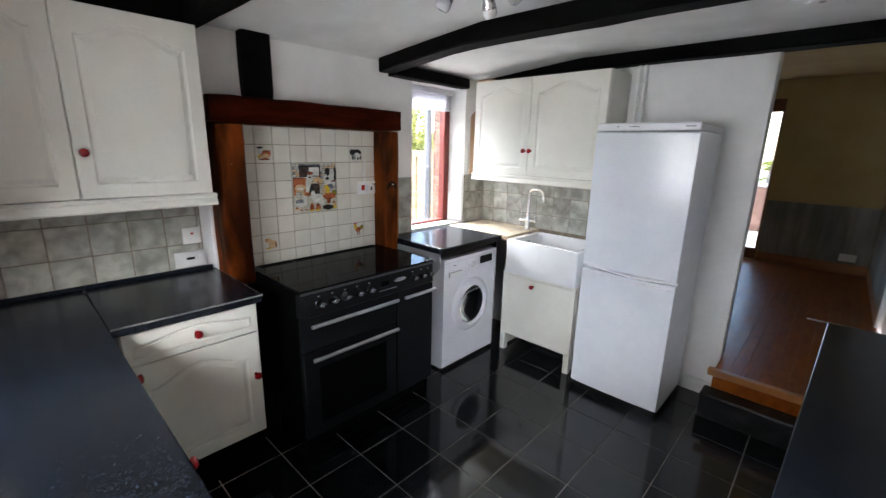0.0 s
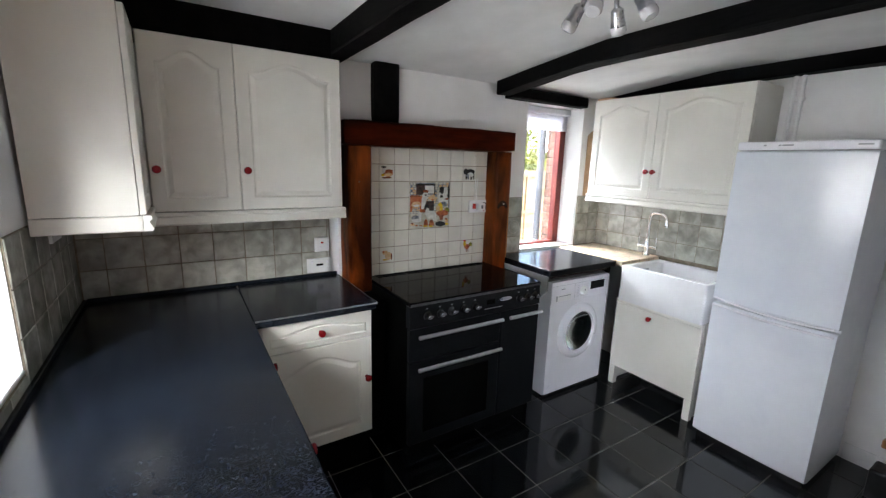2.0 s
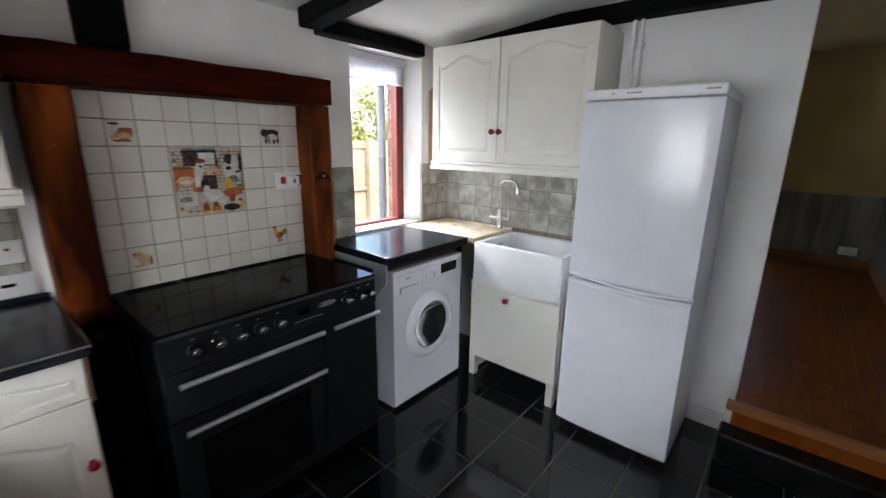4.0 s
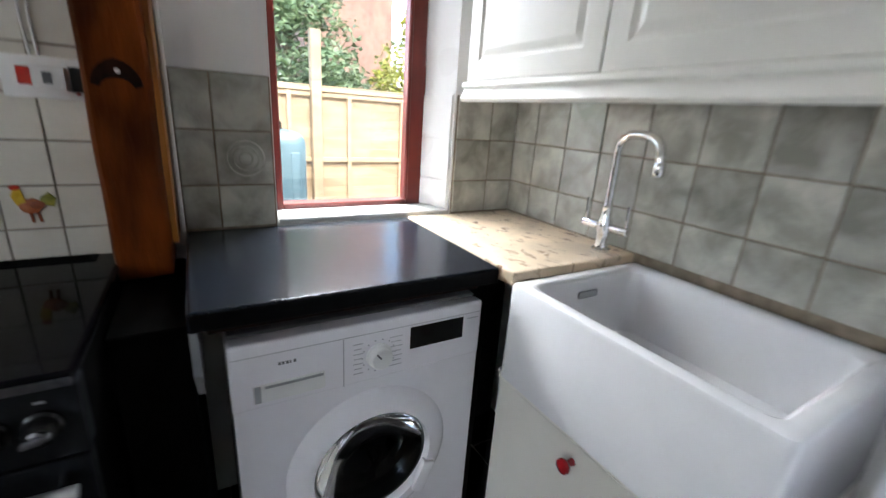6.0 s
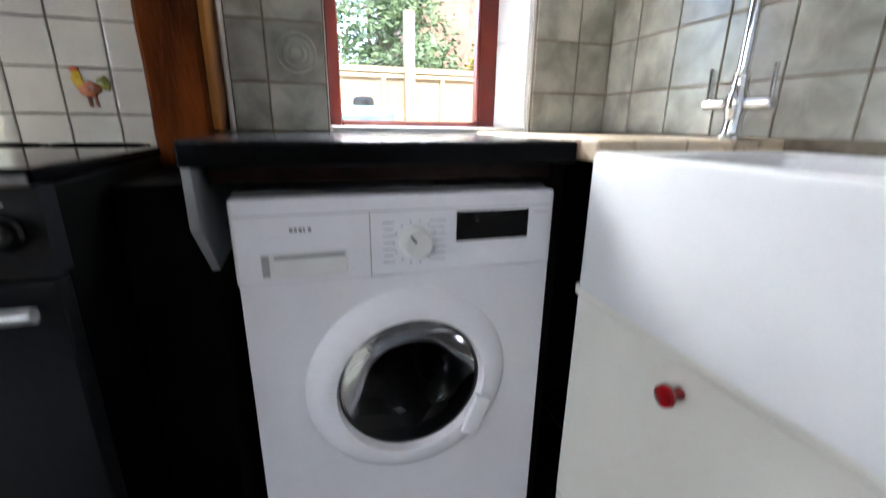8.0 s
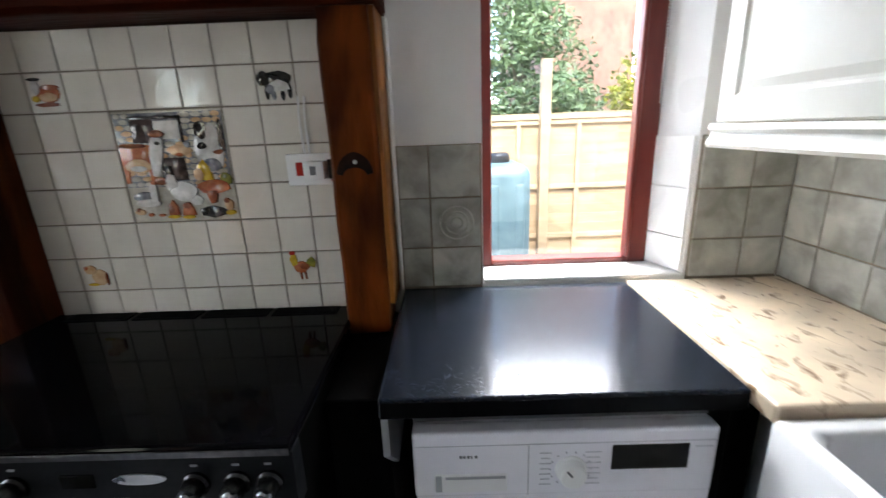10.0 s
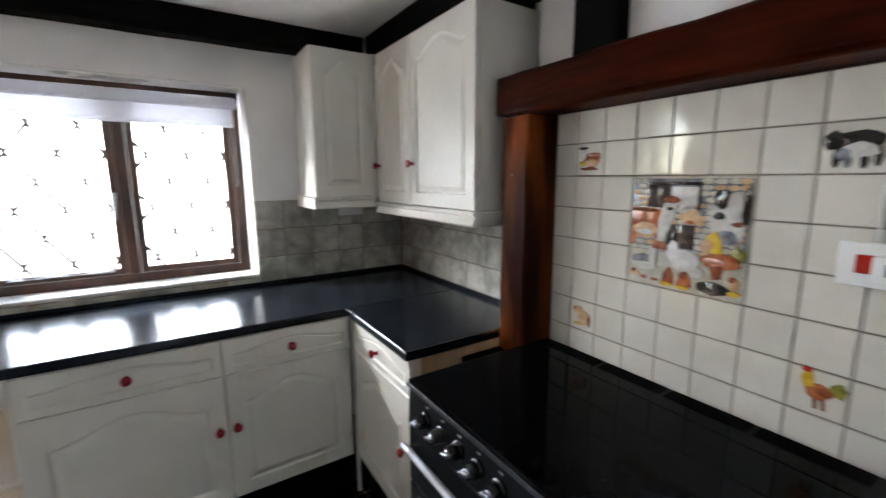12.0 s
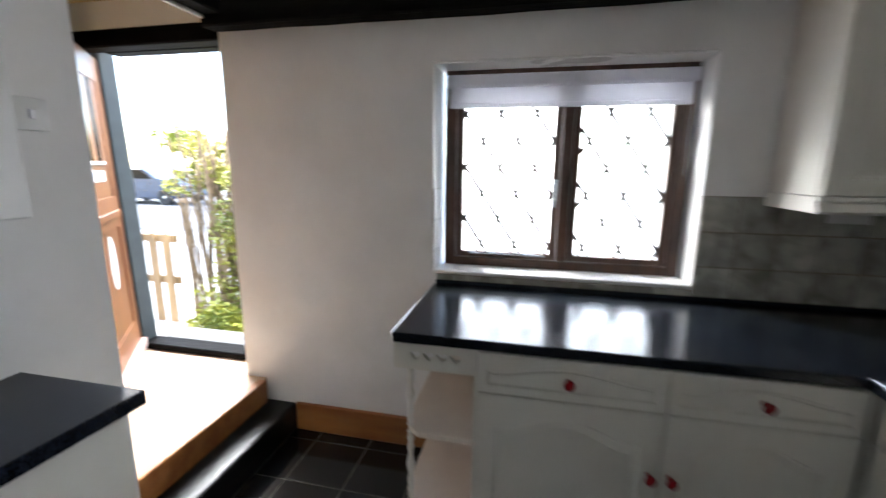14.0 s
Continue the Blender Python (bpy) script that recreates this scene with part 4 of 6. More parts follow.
# ---- range cooker ----
def range_cooker():
    y0, y1, xf = 2.452, 3.360, -0.125
    t = thing("range_cooker", -0.4, (y0 + y1) / 2, 0, "charcoal ninety centimetre range cooker with black ceramic hob", "cooker")
    part("body", box((-0.69, y0 + 0.004, 0.06), (xf - 0.035, y1 - 0.004, 0.884), 0.003), COOKBLACK, t)
    hob = part("hob", box((-0.700, y0, 0.886), (xf + 0.004, y1, 0.908), 0.006, seg=2), HOB, t, "glossy black ceramic glass hob")
    part("hob_trim", box((xf + 0.0045, y0 + 0.002, 0.887), (xf + 0.008, y1 - 0.002, 0.900), 0.001), DIMSTEEL, hob, "thin dark metal front trim")
    for k in range(4):
        ya = y0 + 0.055 + 0.205 * k
        vent = part("rear_vent", box((-0.692, ya, 0.907), (-0.640, ya + 0.19, 0.9105), 0.001), COOKBLACK, hob)
        bm = None
        for j in range(5):
            bm = box((-0.684 + 0.008 * j, ya + 0.012, 0.9106), (-0.680 + 0.008 * j, ya + 0.178, 0.9125), 0.0003, bm)
        part("slot", bm, PLINTH_GAP, vent)
    # sloping control panel
    pr = [(xf - 0.04, 0.766), (xf + 0.002, 0.766), (xf - 0.004, 0.884), (xf - 0.04, 0.884)]
    cp = part("control_panel", prism(pr, y1 - y0, Matrix(((1, 0, 0, 0), (0, 0, 1, y0), (0, 1, 0, 0), (0, 0, 0, 1)))), COOKER, t)
    tip = Matrix.Rotation(radians(87), 4, "Y")
    for y in (2.555, 2.632, 2.708, 2.785, 2.862, 3.185, 3.258, 3.315):
        m = Matrix.Translation((xf - 0.001, y, 0.826)) @ tip
        k = part("knob", lathe([(0.024, 0), (0.024, 0.006), (0.020, 0.010), (0.0185, 0.030), (0.016, 0.034), (0, 0.035)], m, 20), DARKPL, cp, "black control knob", True)
        bm = lathe([(0.0105, 0.0335), (0.0105, 0.037), (0.008, 0.040), (0, 0.040)], m, 20)
        part("cap", bm, STEEL, k, "bright metal knob cap", True)
        bm = box((-0.0035, -0.017, 0.034), (0.0035, 0.017, 0.046), 0.0015)
        bm.transform(m @ Matrix.Rotation(radians(15), 4, "Z"))
        part("grip", bm, DIMSTEEL, k)
        part("mark", box((xf - 0.004, y - 0.006, 0.861), (xf - 0.0012, y + 0.006, 0.8645)), GREYPL, cp)
    part("clock_display", box((xf - 0.004, 2.945, 0.822), (xf + 0.0012, 3.005, 0.850), 0.001), OVENGLASS, cp, "small dark clock display")
    bm = prism([(0.048 * math.cos(k * math.pi / 12), 0.011 * math.sin(k * math.pi / 12)) for k in range(24)], 0.003, Matrix(((0, 0, 1, xf - 0.002), (1, 0, 0, 3.085), (0, 1, 0, 0.838), (0, 0, 0, 1))), 0.001)
    part("badge", bm, STEEL, cp, "oval steel badge")
    part("panel_line", box((xf - 0.002, 2.93, 0.796), (xf + 0.0022, 3.06, 0.799)), GREYPL, cp)

    def door(ya, yb, za, zb, hz, window, label):
        d = part("oven_door", box((xf - 0.033, ya, za), (xf + 0.002, yb, zb), 0.004, seg=2), COOKER, t, label)
        if window:
            part("door_glass", box((xf + 0.0005, ya + 0.085, za + 0.06), (xf + 0.003, yb - 0.075, zb - 0.10), 0.001), OVENGLASS, d, "dark oven window")
        bm = tube([(xf + 0.040, ya + 0.035, hz), (xf + 0.040, yb - 0.012, hz)], 0.0105, None, 14, 0)
        h = part("handle", bm, HANDLEMET, d, "satin metal bar handle", True)
        for y in (ya + 0.055, yb - 0.035):
            part("bracket", lathe([(0.009, 0), (0.007, 0.02), (0.008, 0.040)], Matrix.Translation((xf + 0.001, y, hz)) @ Matrix.Rotation(radians(90), 4, "Y"), 12), CHROME, h, "", True)

    door(y0 + 0.002, 3.052, 0.585, 0.760, 0.728, False, "charcoal grill compartment door")
    door(y0 + 0.002, 3.052, 0.095, 0.578, 0.548, True, "charcoal oven door with dark window")
    door(3.060, y1 - 0.002, 0.095, 0.760, 0.728, False, "tall narrow charcoal oven door")
    part("plinth", box((-0.62, y0 + 0.02, 0.0), (xf - 0.05, y1 - 0.02, 0.092)), PLINTH_GAP, t)
    return t


range_cooker()

# ---- washing machine ----
def washing_machine():
    y0, y1, xf = 3.557, 4.149, -0.213
    yc, zc = 3.856, 0.458
    t = thing("washing_machine", -0.45, yc, 0, "white front-loading washing machine under a worktop", "washing machine")
    # front sheet with a round opening for the door
    body = box((-0.735, y0 + 0.004, 0.022), (xf - 0.02, y0 + 0.010, 0.843))
    box((-0.735, y1 - 0.010, 0.022), (xf - 0.02, y1 - 0.004, 0.843), bm=body)
    box((-0.735, y0 + 0.010, 0.837), (xf - 0.02, y1 - 0.010, 0.843), bm=body)
    box((-0.735, y0 + 0.010, 0.022), (xf - 0.02, y1 - 0.010, 0.028), bm=body)
    box((-0.735, y0 + 0.010, 0.028), (-0.729, y1 - 0.010, 0.837), bm=body)
    part("body", body, ENAMEL, t)
    bm, n, r = bmesh.new(), 40, 0.172
    ring, sq, back = [], [], []
    hy, z0, z1 = (y1 - y0) / 2, 0.030, 0.6935
    turns = sorted([2 * math.pi * k / n for k in range(n)] + [math.atan2(dz, dy) % (2 * math.pi) for dy in (hy, -hy) for dz in (z1 - zc, z0 - zc)])
    n = len(turns)
    for a in turns:
        c, s = math.cos(a), math.sin(a)
        f = min(hy / abs(c) if abs(c) > 1e-6 else 9, ((z1 - zc) if s > 0 else (zc - z0)) / abs(s) if abs(s) > 1e-6 else 9)
        ring.append(bm.verts.new((xf, yc + r * c, zc + r * s)))
        sq.append(bm.verts.new((xf, min(max(yc + f * c, y0), y1), zc + f * s)))
        back.append(bm.verts.new((xf - 0.022, min(max(yc + f * c, y0), y1), zc + f * s)))
    for k in range(n):
        j = (k + 1) % n
        bm.faces.new((ring[k], ring[j], sq[j], sq[k]))
        bm.faces.new((sq[k], sq[j], back[j], back[k]))
    part("front_panel", bm, ENAMEL, t)
    cp = part("control_panel", box((xf - 0.03, y0, 0.694), (xf + 0.006, y1, 0.846), 0.006, seg=2), ENAMEL, t, "white plastic control panel")
    part("lid", box((-0.735, y0 + 0.002, 0.8445), (xf - 0.031, y1 - 0.002, 0.852), 0.003), PIPE, t, "dark grey top board")
    X = xf + 0.006
    part("panel_seam", box((X - 0.002, 3.782, 0.696), (X + 0.0006, 3.7845, 0.815)), PALEPRINT, cp)
    part("top_seam", box((X - 0.002, y0 + 0.006, 0.8165), (X + 0.0006, y1 - 0.006, 0.8185)), PALEPRINT, cp)
    dr = part("detergent_drawer", box((X - 0.002, 3.598, 0.708), (X + 0.004, 3.742, 0.752), 0.003), PLASTIC, cp, "white detergent drawer")
    # grey strips paint the shadow along the drawer pocket's top and left
    part("drawer_recess", box((X + 0.003, 3.620, 0.742), (X + 0.005, 3.738, 0.748)), GREYPL, dr)
    part("drawer_side", box((X + 0.003, 3.600, 0.712), (X + 0.0048, 3.612, 0.750)), GREYPL, dr)
    part("display", box((X - 0.002, 3.945, 0.753), (X + 0.0015, 4.094, 0.811), 0.001), OVENGLASS, cp, "black display window")
    part("display_edge", box((X - 0.002, 3.945, 0.744), (X + 0.0012, 4.094, 0.7515)), ENAMEL, cp)
    m = Matrix.Translation((X, 3.866, 0.757)) @ Matrix.Rotation(radians(90), 4, "Y")
    dial = part("dial", lathe([(0.031, 0), (0.031, 0.004), (0.028, 0.006), (0.026, 0.022), (0.023, 0.025), (0, 0.026)], m, 28), PLASTIC, cp, "white programme dial", True)
    bm = box((-0.0225, -0.002, 0.0255), (-0.006, 0.002, 0.027))
    bm.transform(m @ Matrix.Rotation(radians(38), 4, "Z"))
    part("pointer", bm, GREYINK, dial)
    for k in range(14):
        a = 2 * math.pi * k / 14
        bm = lathe([(0.0022, 0), (0.0022, 0.0006), (0, 0.0007)], Matrix.Translation((X, 3.866 + 0.040 * math.cos(a), 0.757 + 0.040 * math.sin(a))) @ Matrix.Rotation(radians(90), 4, "Y"), 8)
        part("tick", bm, PALEPRINT, cp)
    for side, ya, yb in ((0, 3.805, 3.828), (1, 3.893, 3.925)):
        for k in range(7):
            part("print_bar", box((X - 0.001, ya + 0.002 * (k % 2), 0.795 - 0.0125 * k), (X + 0.0006, yb - 0.003 * ((k * 3) % 2), 0.7972 - 0.0125 * k)), PALEPRINT, cp)
    for k, wd in enumerate((0.007, 0.006, 0.007, 0.004, 0.007)):
        part("print_bar", box((X - 0.001, 3.648 + 0.0075 * k, 0.788), (X + 0.0007, 3.648 + 0.0075 * k + wd * 0.8, 0.7945)), GREYINK, cp)
    part("print_bar", box((X - 0.001, 4.105, 0.802), (X + 0.0006, 4.138, 0.8045)), PALEPRINT, cp)
    # door: white ring, dark inner ring, bowl glass, drum
    M = Matrix.Translation((xf, yc, zc)) @ Matrix.Rotation(radians(90), 4, "Y")
    d = part("door_ring", lathe([(0.152, -0.010), (0.145, 0.004), (0.147, 0.014)] + [(0.150 + 0.057 * k / 9, 0.001 + 0.027 * math.sin(math.pi * (0.42 + 0.58 * k / 9)) ** 0.8) for k in range(9)] + [(0.207, 0.001), (0.172, 0.000)], M, 64, caps=False), ENAMEL, t, "white round door ring", True)
    part("inner_ring", lathe([(0.1455, 0.006), (0.1435, 0.006), (0.142, 0.0), (0.142, -0.03), (0.150, -0.03)], M, 64, caps=False), RINGGREY, d, "grey inner door ring", True)
    part("door_glass", lathe([(0.1415, 0.005), (0.134, -0.006), (0.108, -0.034), (0.080, -0.055), (0.040, -0.066), (0.0, -0.069), (0.0, -0.064), (0.038, -0.061), (0.076, -0.051), (0.104, -0.031), (0.130, -0.004), (0.137, 0.005)], M, 48, caps=False), DRUMGLASS, d, "bowl-shaped smoked glass", True)
    part("drum", lathe([(0.165, -0.025), (0.165, -0.10), (0.20, -0.12), (0.20, -0.36), (0.0, -0.37)], M, 48, caps=False), DRUMSTEEL, t, "steel drum with lifter ribs", True)
    for k in range(3):
        a = 2 * math.pi * k / 3 + 0.5
        bm = box((-0.02, -0.02, -0.36), (0.02, 0.02, -0.13), 0.012, seg=2)
        bm.transform(M @ Matrix.Rotation(a, 4, "Z") @ Matrix.Translation((0.19, 0, 0)))
        part("lifter", bm, DRUMSTEEL, t)
    part("gasket", lathe([(0.170, -0.004), (0.150, -0.020), (0.158, -0.060), (0.170, -0.075)], M, 48, caps=False), RUBBER, t, "grey rubber gasket", True)
    bm = box((xf + 0.012, yc + 0.138, zc - 0.085), (xf + 0.036, yc + 0.176, zc + 0.010), 0.008, seg=2)
    bm.transform(Matrix.Translation((0, yc, zc)) @ Matrix.Rotation(radians(-20), 4, "X") @ Matrix.Translation((0, -yc, -zc)))
    part("door_handle", bm, ENAMEL, d, "white moulded door grip", True)
    for y in (y0 + 0.05, y1 - 0.05):
        for x in (-0.27, -0.68):
            part("foot", lathe([(0.02, 0), (0.02, 0.012), (0.012, 0.014), (0.012, 0.024)], Matrix.Translation((x, y, 0)), 12), DARKPL, t)
    part("print_bar", box((xf - 0.001, 3.59, 0.082), (xf + 0.0005, 3.61, 0.085)), PALEPRINT, t)
    return t


washing_machine()
wt = worktop((WX + 0.012, 3.501, 0.898), (-0.185, 4.178, 0.940), "dark slate-look laminate worktop over the washing machine", [], 0.007)
part("edge_strip", box((-0.1855, 3.506, 0.901), (-0.1835, 4.173, 0.935), 0.0008), EDGEBLACK, wt, "plain black edge strip")
part("support_panel", prism([(-0.60, 0.72), (-0.30, 0.70), (-0.205, 0.80), (-0.205, 0.897), (-0.72, 0.897), (-0.72, 0.72)], 0.014, Matrix(((1, 0, 0, 0), (0, 0, 1, 3.5015), (0, 1, 0, 0), (0, 0, 0, 1))), 0.002), GREYPL, wt, "grey painted bracket panel under the worktop end")
solid("support_batten", box((-0.73, 4.1505, 0.02), (-0.225, 4.176, 0.897), 0.002), BLACKWOOD, "black upright board beside the washing machine", "cabinet panel")
# the rail's near-black brown holds the shadow below the worktop
part("support_rail", box((-0.27, 3.53, 0.868), (-0.235, 4.15, 0.897), 0.002), BURNT_SHADED, wt, "timber rail under the worktop, coloured as dark as its shadow")

# pine board beside the sink
solid("pine_board", box((WX + 0.012, 4.181, 0.905), (-0.135, 4.636, 0.944), 0.006, seg=2), PLANK, "knotty pale pine board worktop beside the sink", "worktop")
solid("board_support", box((-0.70, 4.20, 0.0), (-0.68, 4.62, 0.904)), BLACKWOOD, "dark upright under the pine board", "cabinet panel")


# ---- butler sink, sink unit, tap ----
def butler_sink():
    x0, x1, y0, y1, z0, z1 = -0.132, 0.452, 4.168, 4.628, 0.668, 0.924
    t = thing("butler_sink", (x0 + x1) / 2, (y0 + y1) / 2, z0, "white fireclay butler sink on a low unit", "sink")
    bm = bmesh.new()

    def loop(i, z, r):
        a0, a1, b0, b1 = x0 + i, x1 - i, y0 + i, y1 - i
        pts = []
        for cx, cy, st in ((a1 - r, b1 - r, 0), (a0 + r, b1 - r, 90), (a0 + r, b0 + r, 180), (a1 - r, b0 + r, 270)):
            for k in range(6):
                a = radians(st + 18 * k)
                pts.append(bm.verts.new((cx + r * math.cos(a), cy + r * math.sin(a), z)))
        return pts

    loops = [loop(0.0, z0, 0.015), loop(0.0, z1 - 0.010, 0.015), loop(0.004, z1 - 0.002, 0.015), loop(0.010, z1, 0.015), loop(0.030, z1, 0.02), loop(0.038, z1 - 0.004, 0.022),
             loop(0.044, z1 - 0.014, 0.03), loop(0.052, z0 + 0.07, 0.04), loop(0.075, z0 + 0.045, 0.05)]
    for lo, hi in zip(loops, loops[1:]):
        for k in range(len(lo)):
            j = (k + 1) % len(lo)
            bm.faces.new((lo[k], lo[j], hi[j], hi[k]))
    bm.faces.new(loops[0]), bm.faces.new(loops[-1])
    part("basin", bm, CERAMIC, t, "", True)
    part("overflow_slot", box((x0 + 0.0445, 4.36, 0.865), (x0 + 0.048, 4.43, 0.885), 0.004), GREYPL, t, "dark overflow slot")
    part("waste", lathe([(0.035, 0), (0.035, 0.003), (0.02, 0.004), (0, 0.002)], Matrix.Translation((0.17, 4.42, z0 + 0.0452)), 20), CHROME, t, "chrome waste", True)


butler_sink()
t = thing("sink_unit", 0.15, 4.41, 0, "cream low cabinet with legs under the butler sink", "kitchen cabinet")
F = facing(0.452, 4.190, 0, "-y")
part("front_panel", (lambda b: (b.transform(F), b)[1])(box((0.0, -0.020, 0.145), (0.607, 0.0, 0.640), 0.003)), CABINET, t)
part("top_rail", (lambda b: (b.transform(F), b)[1])(box((-0.004, -0.025, 0.641), (0.611, 0.006, 0.6665), 0.005, seg=2)), CABINET, t, "moulded cream rail under the sink")
part("knob", knob_mesh(F @ Matrix.Translation((0.337, 0, 0.593))), RED, t, "glossy red round knob", True)
for u in (0.0, 0.562):
    part("leg", (lambda b: (b.transform(F), b)[1])(box((u, -0.045, 0.0), (u + 0.045, -0.001, 0.144), 0.003)), CABINET, t)
for u in (0.0, 0.590):
    part("side_panel", (lambda b: (b.transform(F), b)[1])(box((u, -0.43, 0.02), (u + 0.017, -0.046, 0.664), 0.002)), CABINET, t)
part("base_board", (lambda b: (b.transform(F), b)[1])(box((0.018, -0.43, 0.146), (0.589, -0.021, 0.160))), CABINET, t)


def bridge_tap():
    x, y, z = -0.200, 4.560, 0.944
    t = thing("mixer_tap", x, y, z, "chrome swan-neck mixer tap with two lever handles", "tap")
    part("body", lathe([(0.027, 0), (0.027, 0.006), (0.020, 0.012), (0.0175, 0.03), (0.0185, 0.05), (0.022, 0.06), (0.022, 0.085), (0.017, 0.10), (0.015, 0.125), (0.017, 0.13), (0.0125, 0.135), (0, 0.136)], Matrix.Translation((x, y, z)), 24), CHROME, t, "", True)
    part("spout", tube([(x, y, z + 0.12), (x, y, z + 0.200), (x, y, z + 0.290), (x + 0.004, y - 0.001, z + 0.312), (x + 0.030, y - 0.008, z + 0.332), (x + 0.055, y - 0.014, z + 0.335), (x + 0.100, y - 0.026, z + 0.334), (x + 0.124, y - 0.033, z + 0.330), (x + 0.150, y - 0.040, z + 0.310), (x + 0.156, y - 0.042, z + 0.270)], 0.0120, None, 14), CHROME, t, "angled swan-neck spout", True)
    part("nozzle", lathe([(0.0125, 0), (0.0145, 0.003), (0.0145, 0.026), (0.0125, 0.034)], Matrix.Translation((x + 0.157, y - 0.042, z + 0.240)), 16), CHROME, t, "", True)
    for s in (-1, 1):
        h = part("valve", lathe([(0.0095, 0), (0.0095, 0.022), (0.0125, 0.026), (0.0125, 0.076), (0.010, 0.079), (0, 0.080)], Matrix.Translation((x, y, z + 0.072)) @ Matrix.Rotation(radians(90 * s), 4, "Y"), 18), CHROME, t, "", True)
        bm = tube([(x + s * 0.070, y, z + 0.080), (x + s * 0.070, y - 0.001, z + 0.110), (x + s * 0.071, y - 0.003, z + 0.146)], 0.0048, None, 10, 0)
        part("lever", bm, CHROME, h, "slim upright chrome lever", True)


bridge_tap()

# ---- fridge freezer ----
def fridge_freezer():
    x0, x1, yf, yb, z1 = 0.531, 1.084, 4.073, 4.612, 1.757
    t = thing("fridge_freezer", (x0 + x1) / 2, 4.34, 0, "tall white two-door fridge freezer against the wall", "fridge freezer")
    part("body", box((x0 + 0.002, yf + 0.062, 0.03), (x1 - 0.002, yb, 1.712), 0.004, seg=2), FRIDGE, t)
    cap = part("top_cap", box((x0, yf + 0.006, 1.713), (x1, yb, z1), 0.010, seg=3), ENAMEL, t, "white plastic top cap")
    for k, (a, w) in enumerate(((0.12, 0.012), (0.185, 0.010), (0.200, 0.045), (0.48, 0.05))):
        part("print_bar", box((x0 + a, yf + 0.0045, 1.733), (x0 + a + w, yf + 0.0065, 1.740)), GREYPL, cap)

    def bowed_door(za, zb, name):
        # front bulges slightly
        bm = bmesh.new()
        n, rows = 14, []
        for z in (za, za + 0.008, zb - 0.008, zb):
            r = []
            for k in range(n + 1):
                u = k / n
                e = 0.008 if z in (za, zb) else 0.0
                r.append(bm.verts.new((x0 + u * (x1 - x0), yf + e + 0.010 * (2 * u - 1) ** 4, z)))
            rows.append(r)
        for lo, hi in zip(rows, rows[1:]):
            for k in range(n):
                bm.faces.new((lo[k], lo[k + 1], hi[k + 1], hi[k]))
        geo = bmesh.ops.extrude_edge_only(bm, edges=[e for e in bm.edges if e.is_boundary])
        for v in (g for g in geo["geom"] if isinstance(g, bmesh.types.BMVert)):
            v.co.y = yf + 0.058
        bmesh.ops.contextual_create(bm, geom=[e for e in bm.edges if e.is_boundary])
        return part(name, bm, FRIDGE, t, "", True)

    up = bowed_door(0.878, 1.708, "upper_door")
    lo = bowed_door(0.050, 0.858, "lower_door")
    for door, z, s in ((up, 0.884, 1), (lo, 0.852, -1)):
        pts = []
        for k in range(25):
            u = k / 24
            pts.append((x0 + 0.01 + u * (x1 - x0 - 0.02), yf - 0.004 - 0.010 * math.sin(math.pi * u), z + s * 0.004 - 0.016 * math.sin(math.pi * u) * (1 if s > 0 else 0.55) + 0.006 * math.cos(math.pi * u)))
        part("grip_lip", tube(pts, 0.006, None, 10, 0), ENAMEL, door, "curved white grip lip", True)
    part("plinth", box((x0 + 0.02, yf + 0.03, 0.0), (x1 - 0.02, yf + 0.075, 0.048)), DARKPL, t)
    for x in (x0 + 0.06, x1 - 0.06):
        part("foot", lathe([(0.018, 0), (0.018, 0.02), (0.01, 0.03)], Matrix.Translation((x, 4.52, 0)), 12), DARKPL, t)


fridge_freezer()

# pipes by the fridge
t = thing("pipe_run", 0.57, 4.61, 1.757, "two white painted pipes running up the wall behind the fridge", "pipes")
for x in (0.545, 0.585):
    part("pipe", tube([(x, 4.618, 0.9), (x, 4.618, 2.155)], 0.011, None, 12, 0), SILL, t, "", True)
part("clip", box((0.53, 4.612, 2.02), (0.60, 4.638, 2.04), 0.003), SILL, t)


# ---- sockets and switches ----
def wall_plate(F, w, h, label, rockers=(), bars=(), name="socket"):
    """A face plate in frame F, centred; rockers and bars are (u, v, width, height, material)."""
    p = F.translation
    t = thing(name, p.x, p.y, p.z, label, "electric socket" if name == "socket" else "light switch")
    bm = box((-w / 2, 0, -h / 2), (w / 2, 0.012, h / 2), 0.004, seg=2)
    bm.transform(F)
    part("plate", bm, PLASTIC, t, "", True)
    for u, v, a, b, m, nm in rockers:
        bm = box((u - a / 2, 0.0115, v - b / 2), (u + a / 2, 0.018, v + b / 2), 0.0015)
        bm.transform(F)
        part(nm, bm, m, t)
    return t


SX = -0.808
wall_plate(facing(SX, 2.213, 1.110, "+x"), 0.086, 0.086, "white fused switch with a red light on the tiles", [(0.0, 0.012, 0.014, 0.010, P_RED, "indicator"), (0.012, -0.018, 0.010, 0.010, ENAMEL, "rocker")])
wall_plate(facing(SX, 2.195, 0.985, "+x"), 0.146, 0.086, "white double socket low on the tiles", [(0.0, 0.004, 0.040, 0.012, DARKPL, "slot"), (0.045, 0.02, 0.012, 0.016, ENAMEL, "rocker"), (-0.045, 0.02, 0.012, 0.016, ENAMEL, "rocker")])
wall_plate(facing(-0.474, WS + 0.009, 1.300, "+y"), 0.146, 0.060, "white socket on the tiles under the wall cabinet", [(0.03, 0.0, 0.012, 0.016, ENAMEL, "rocker")])
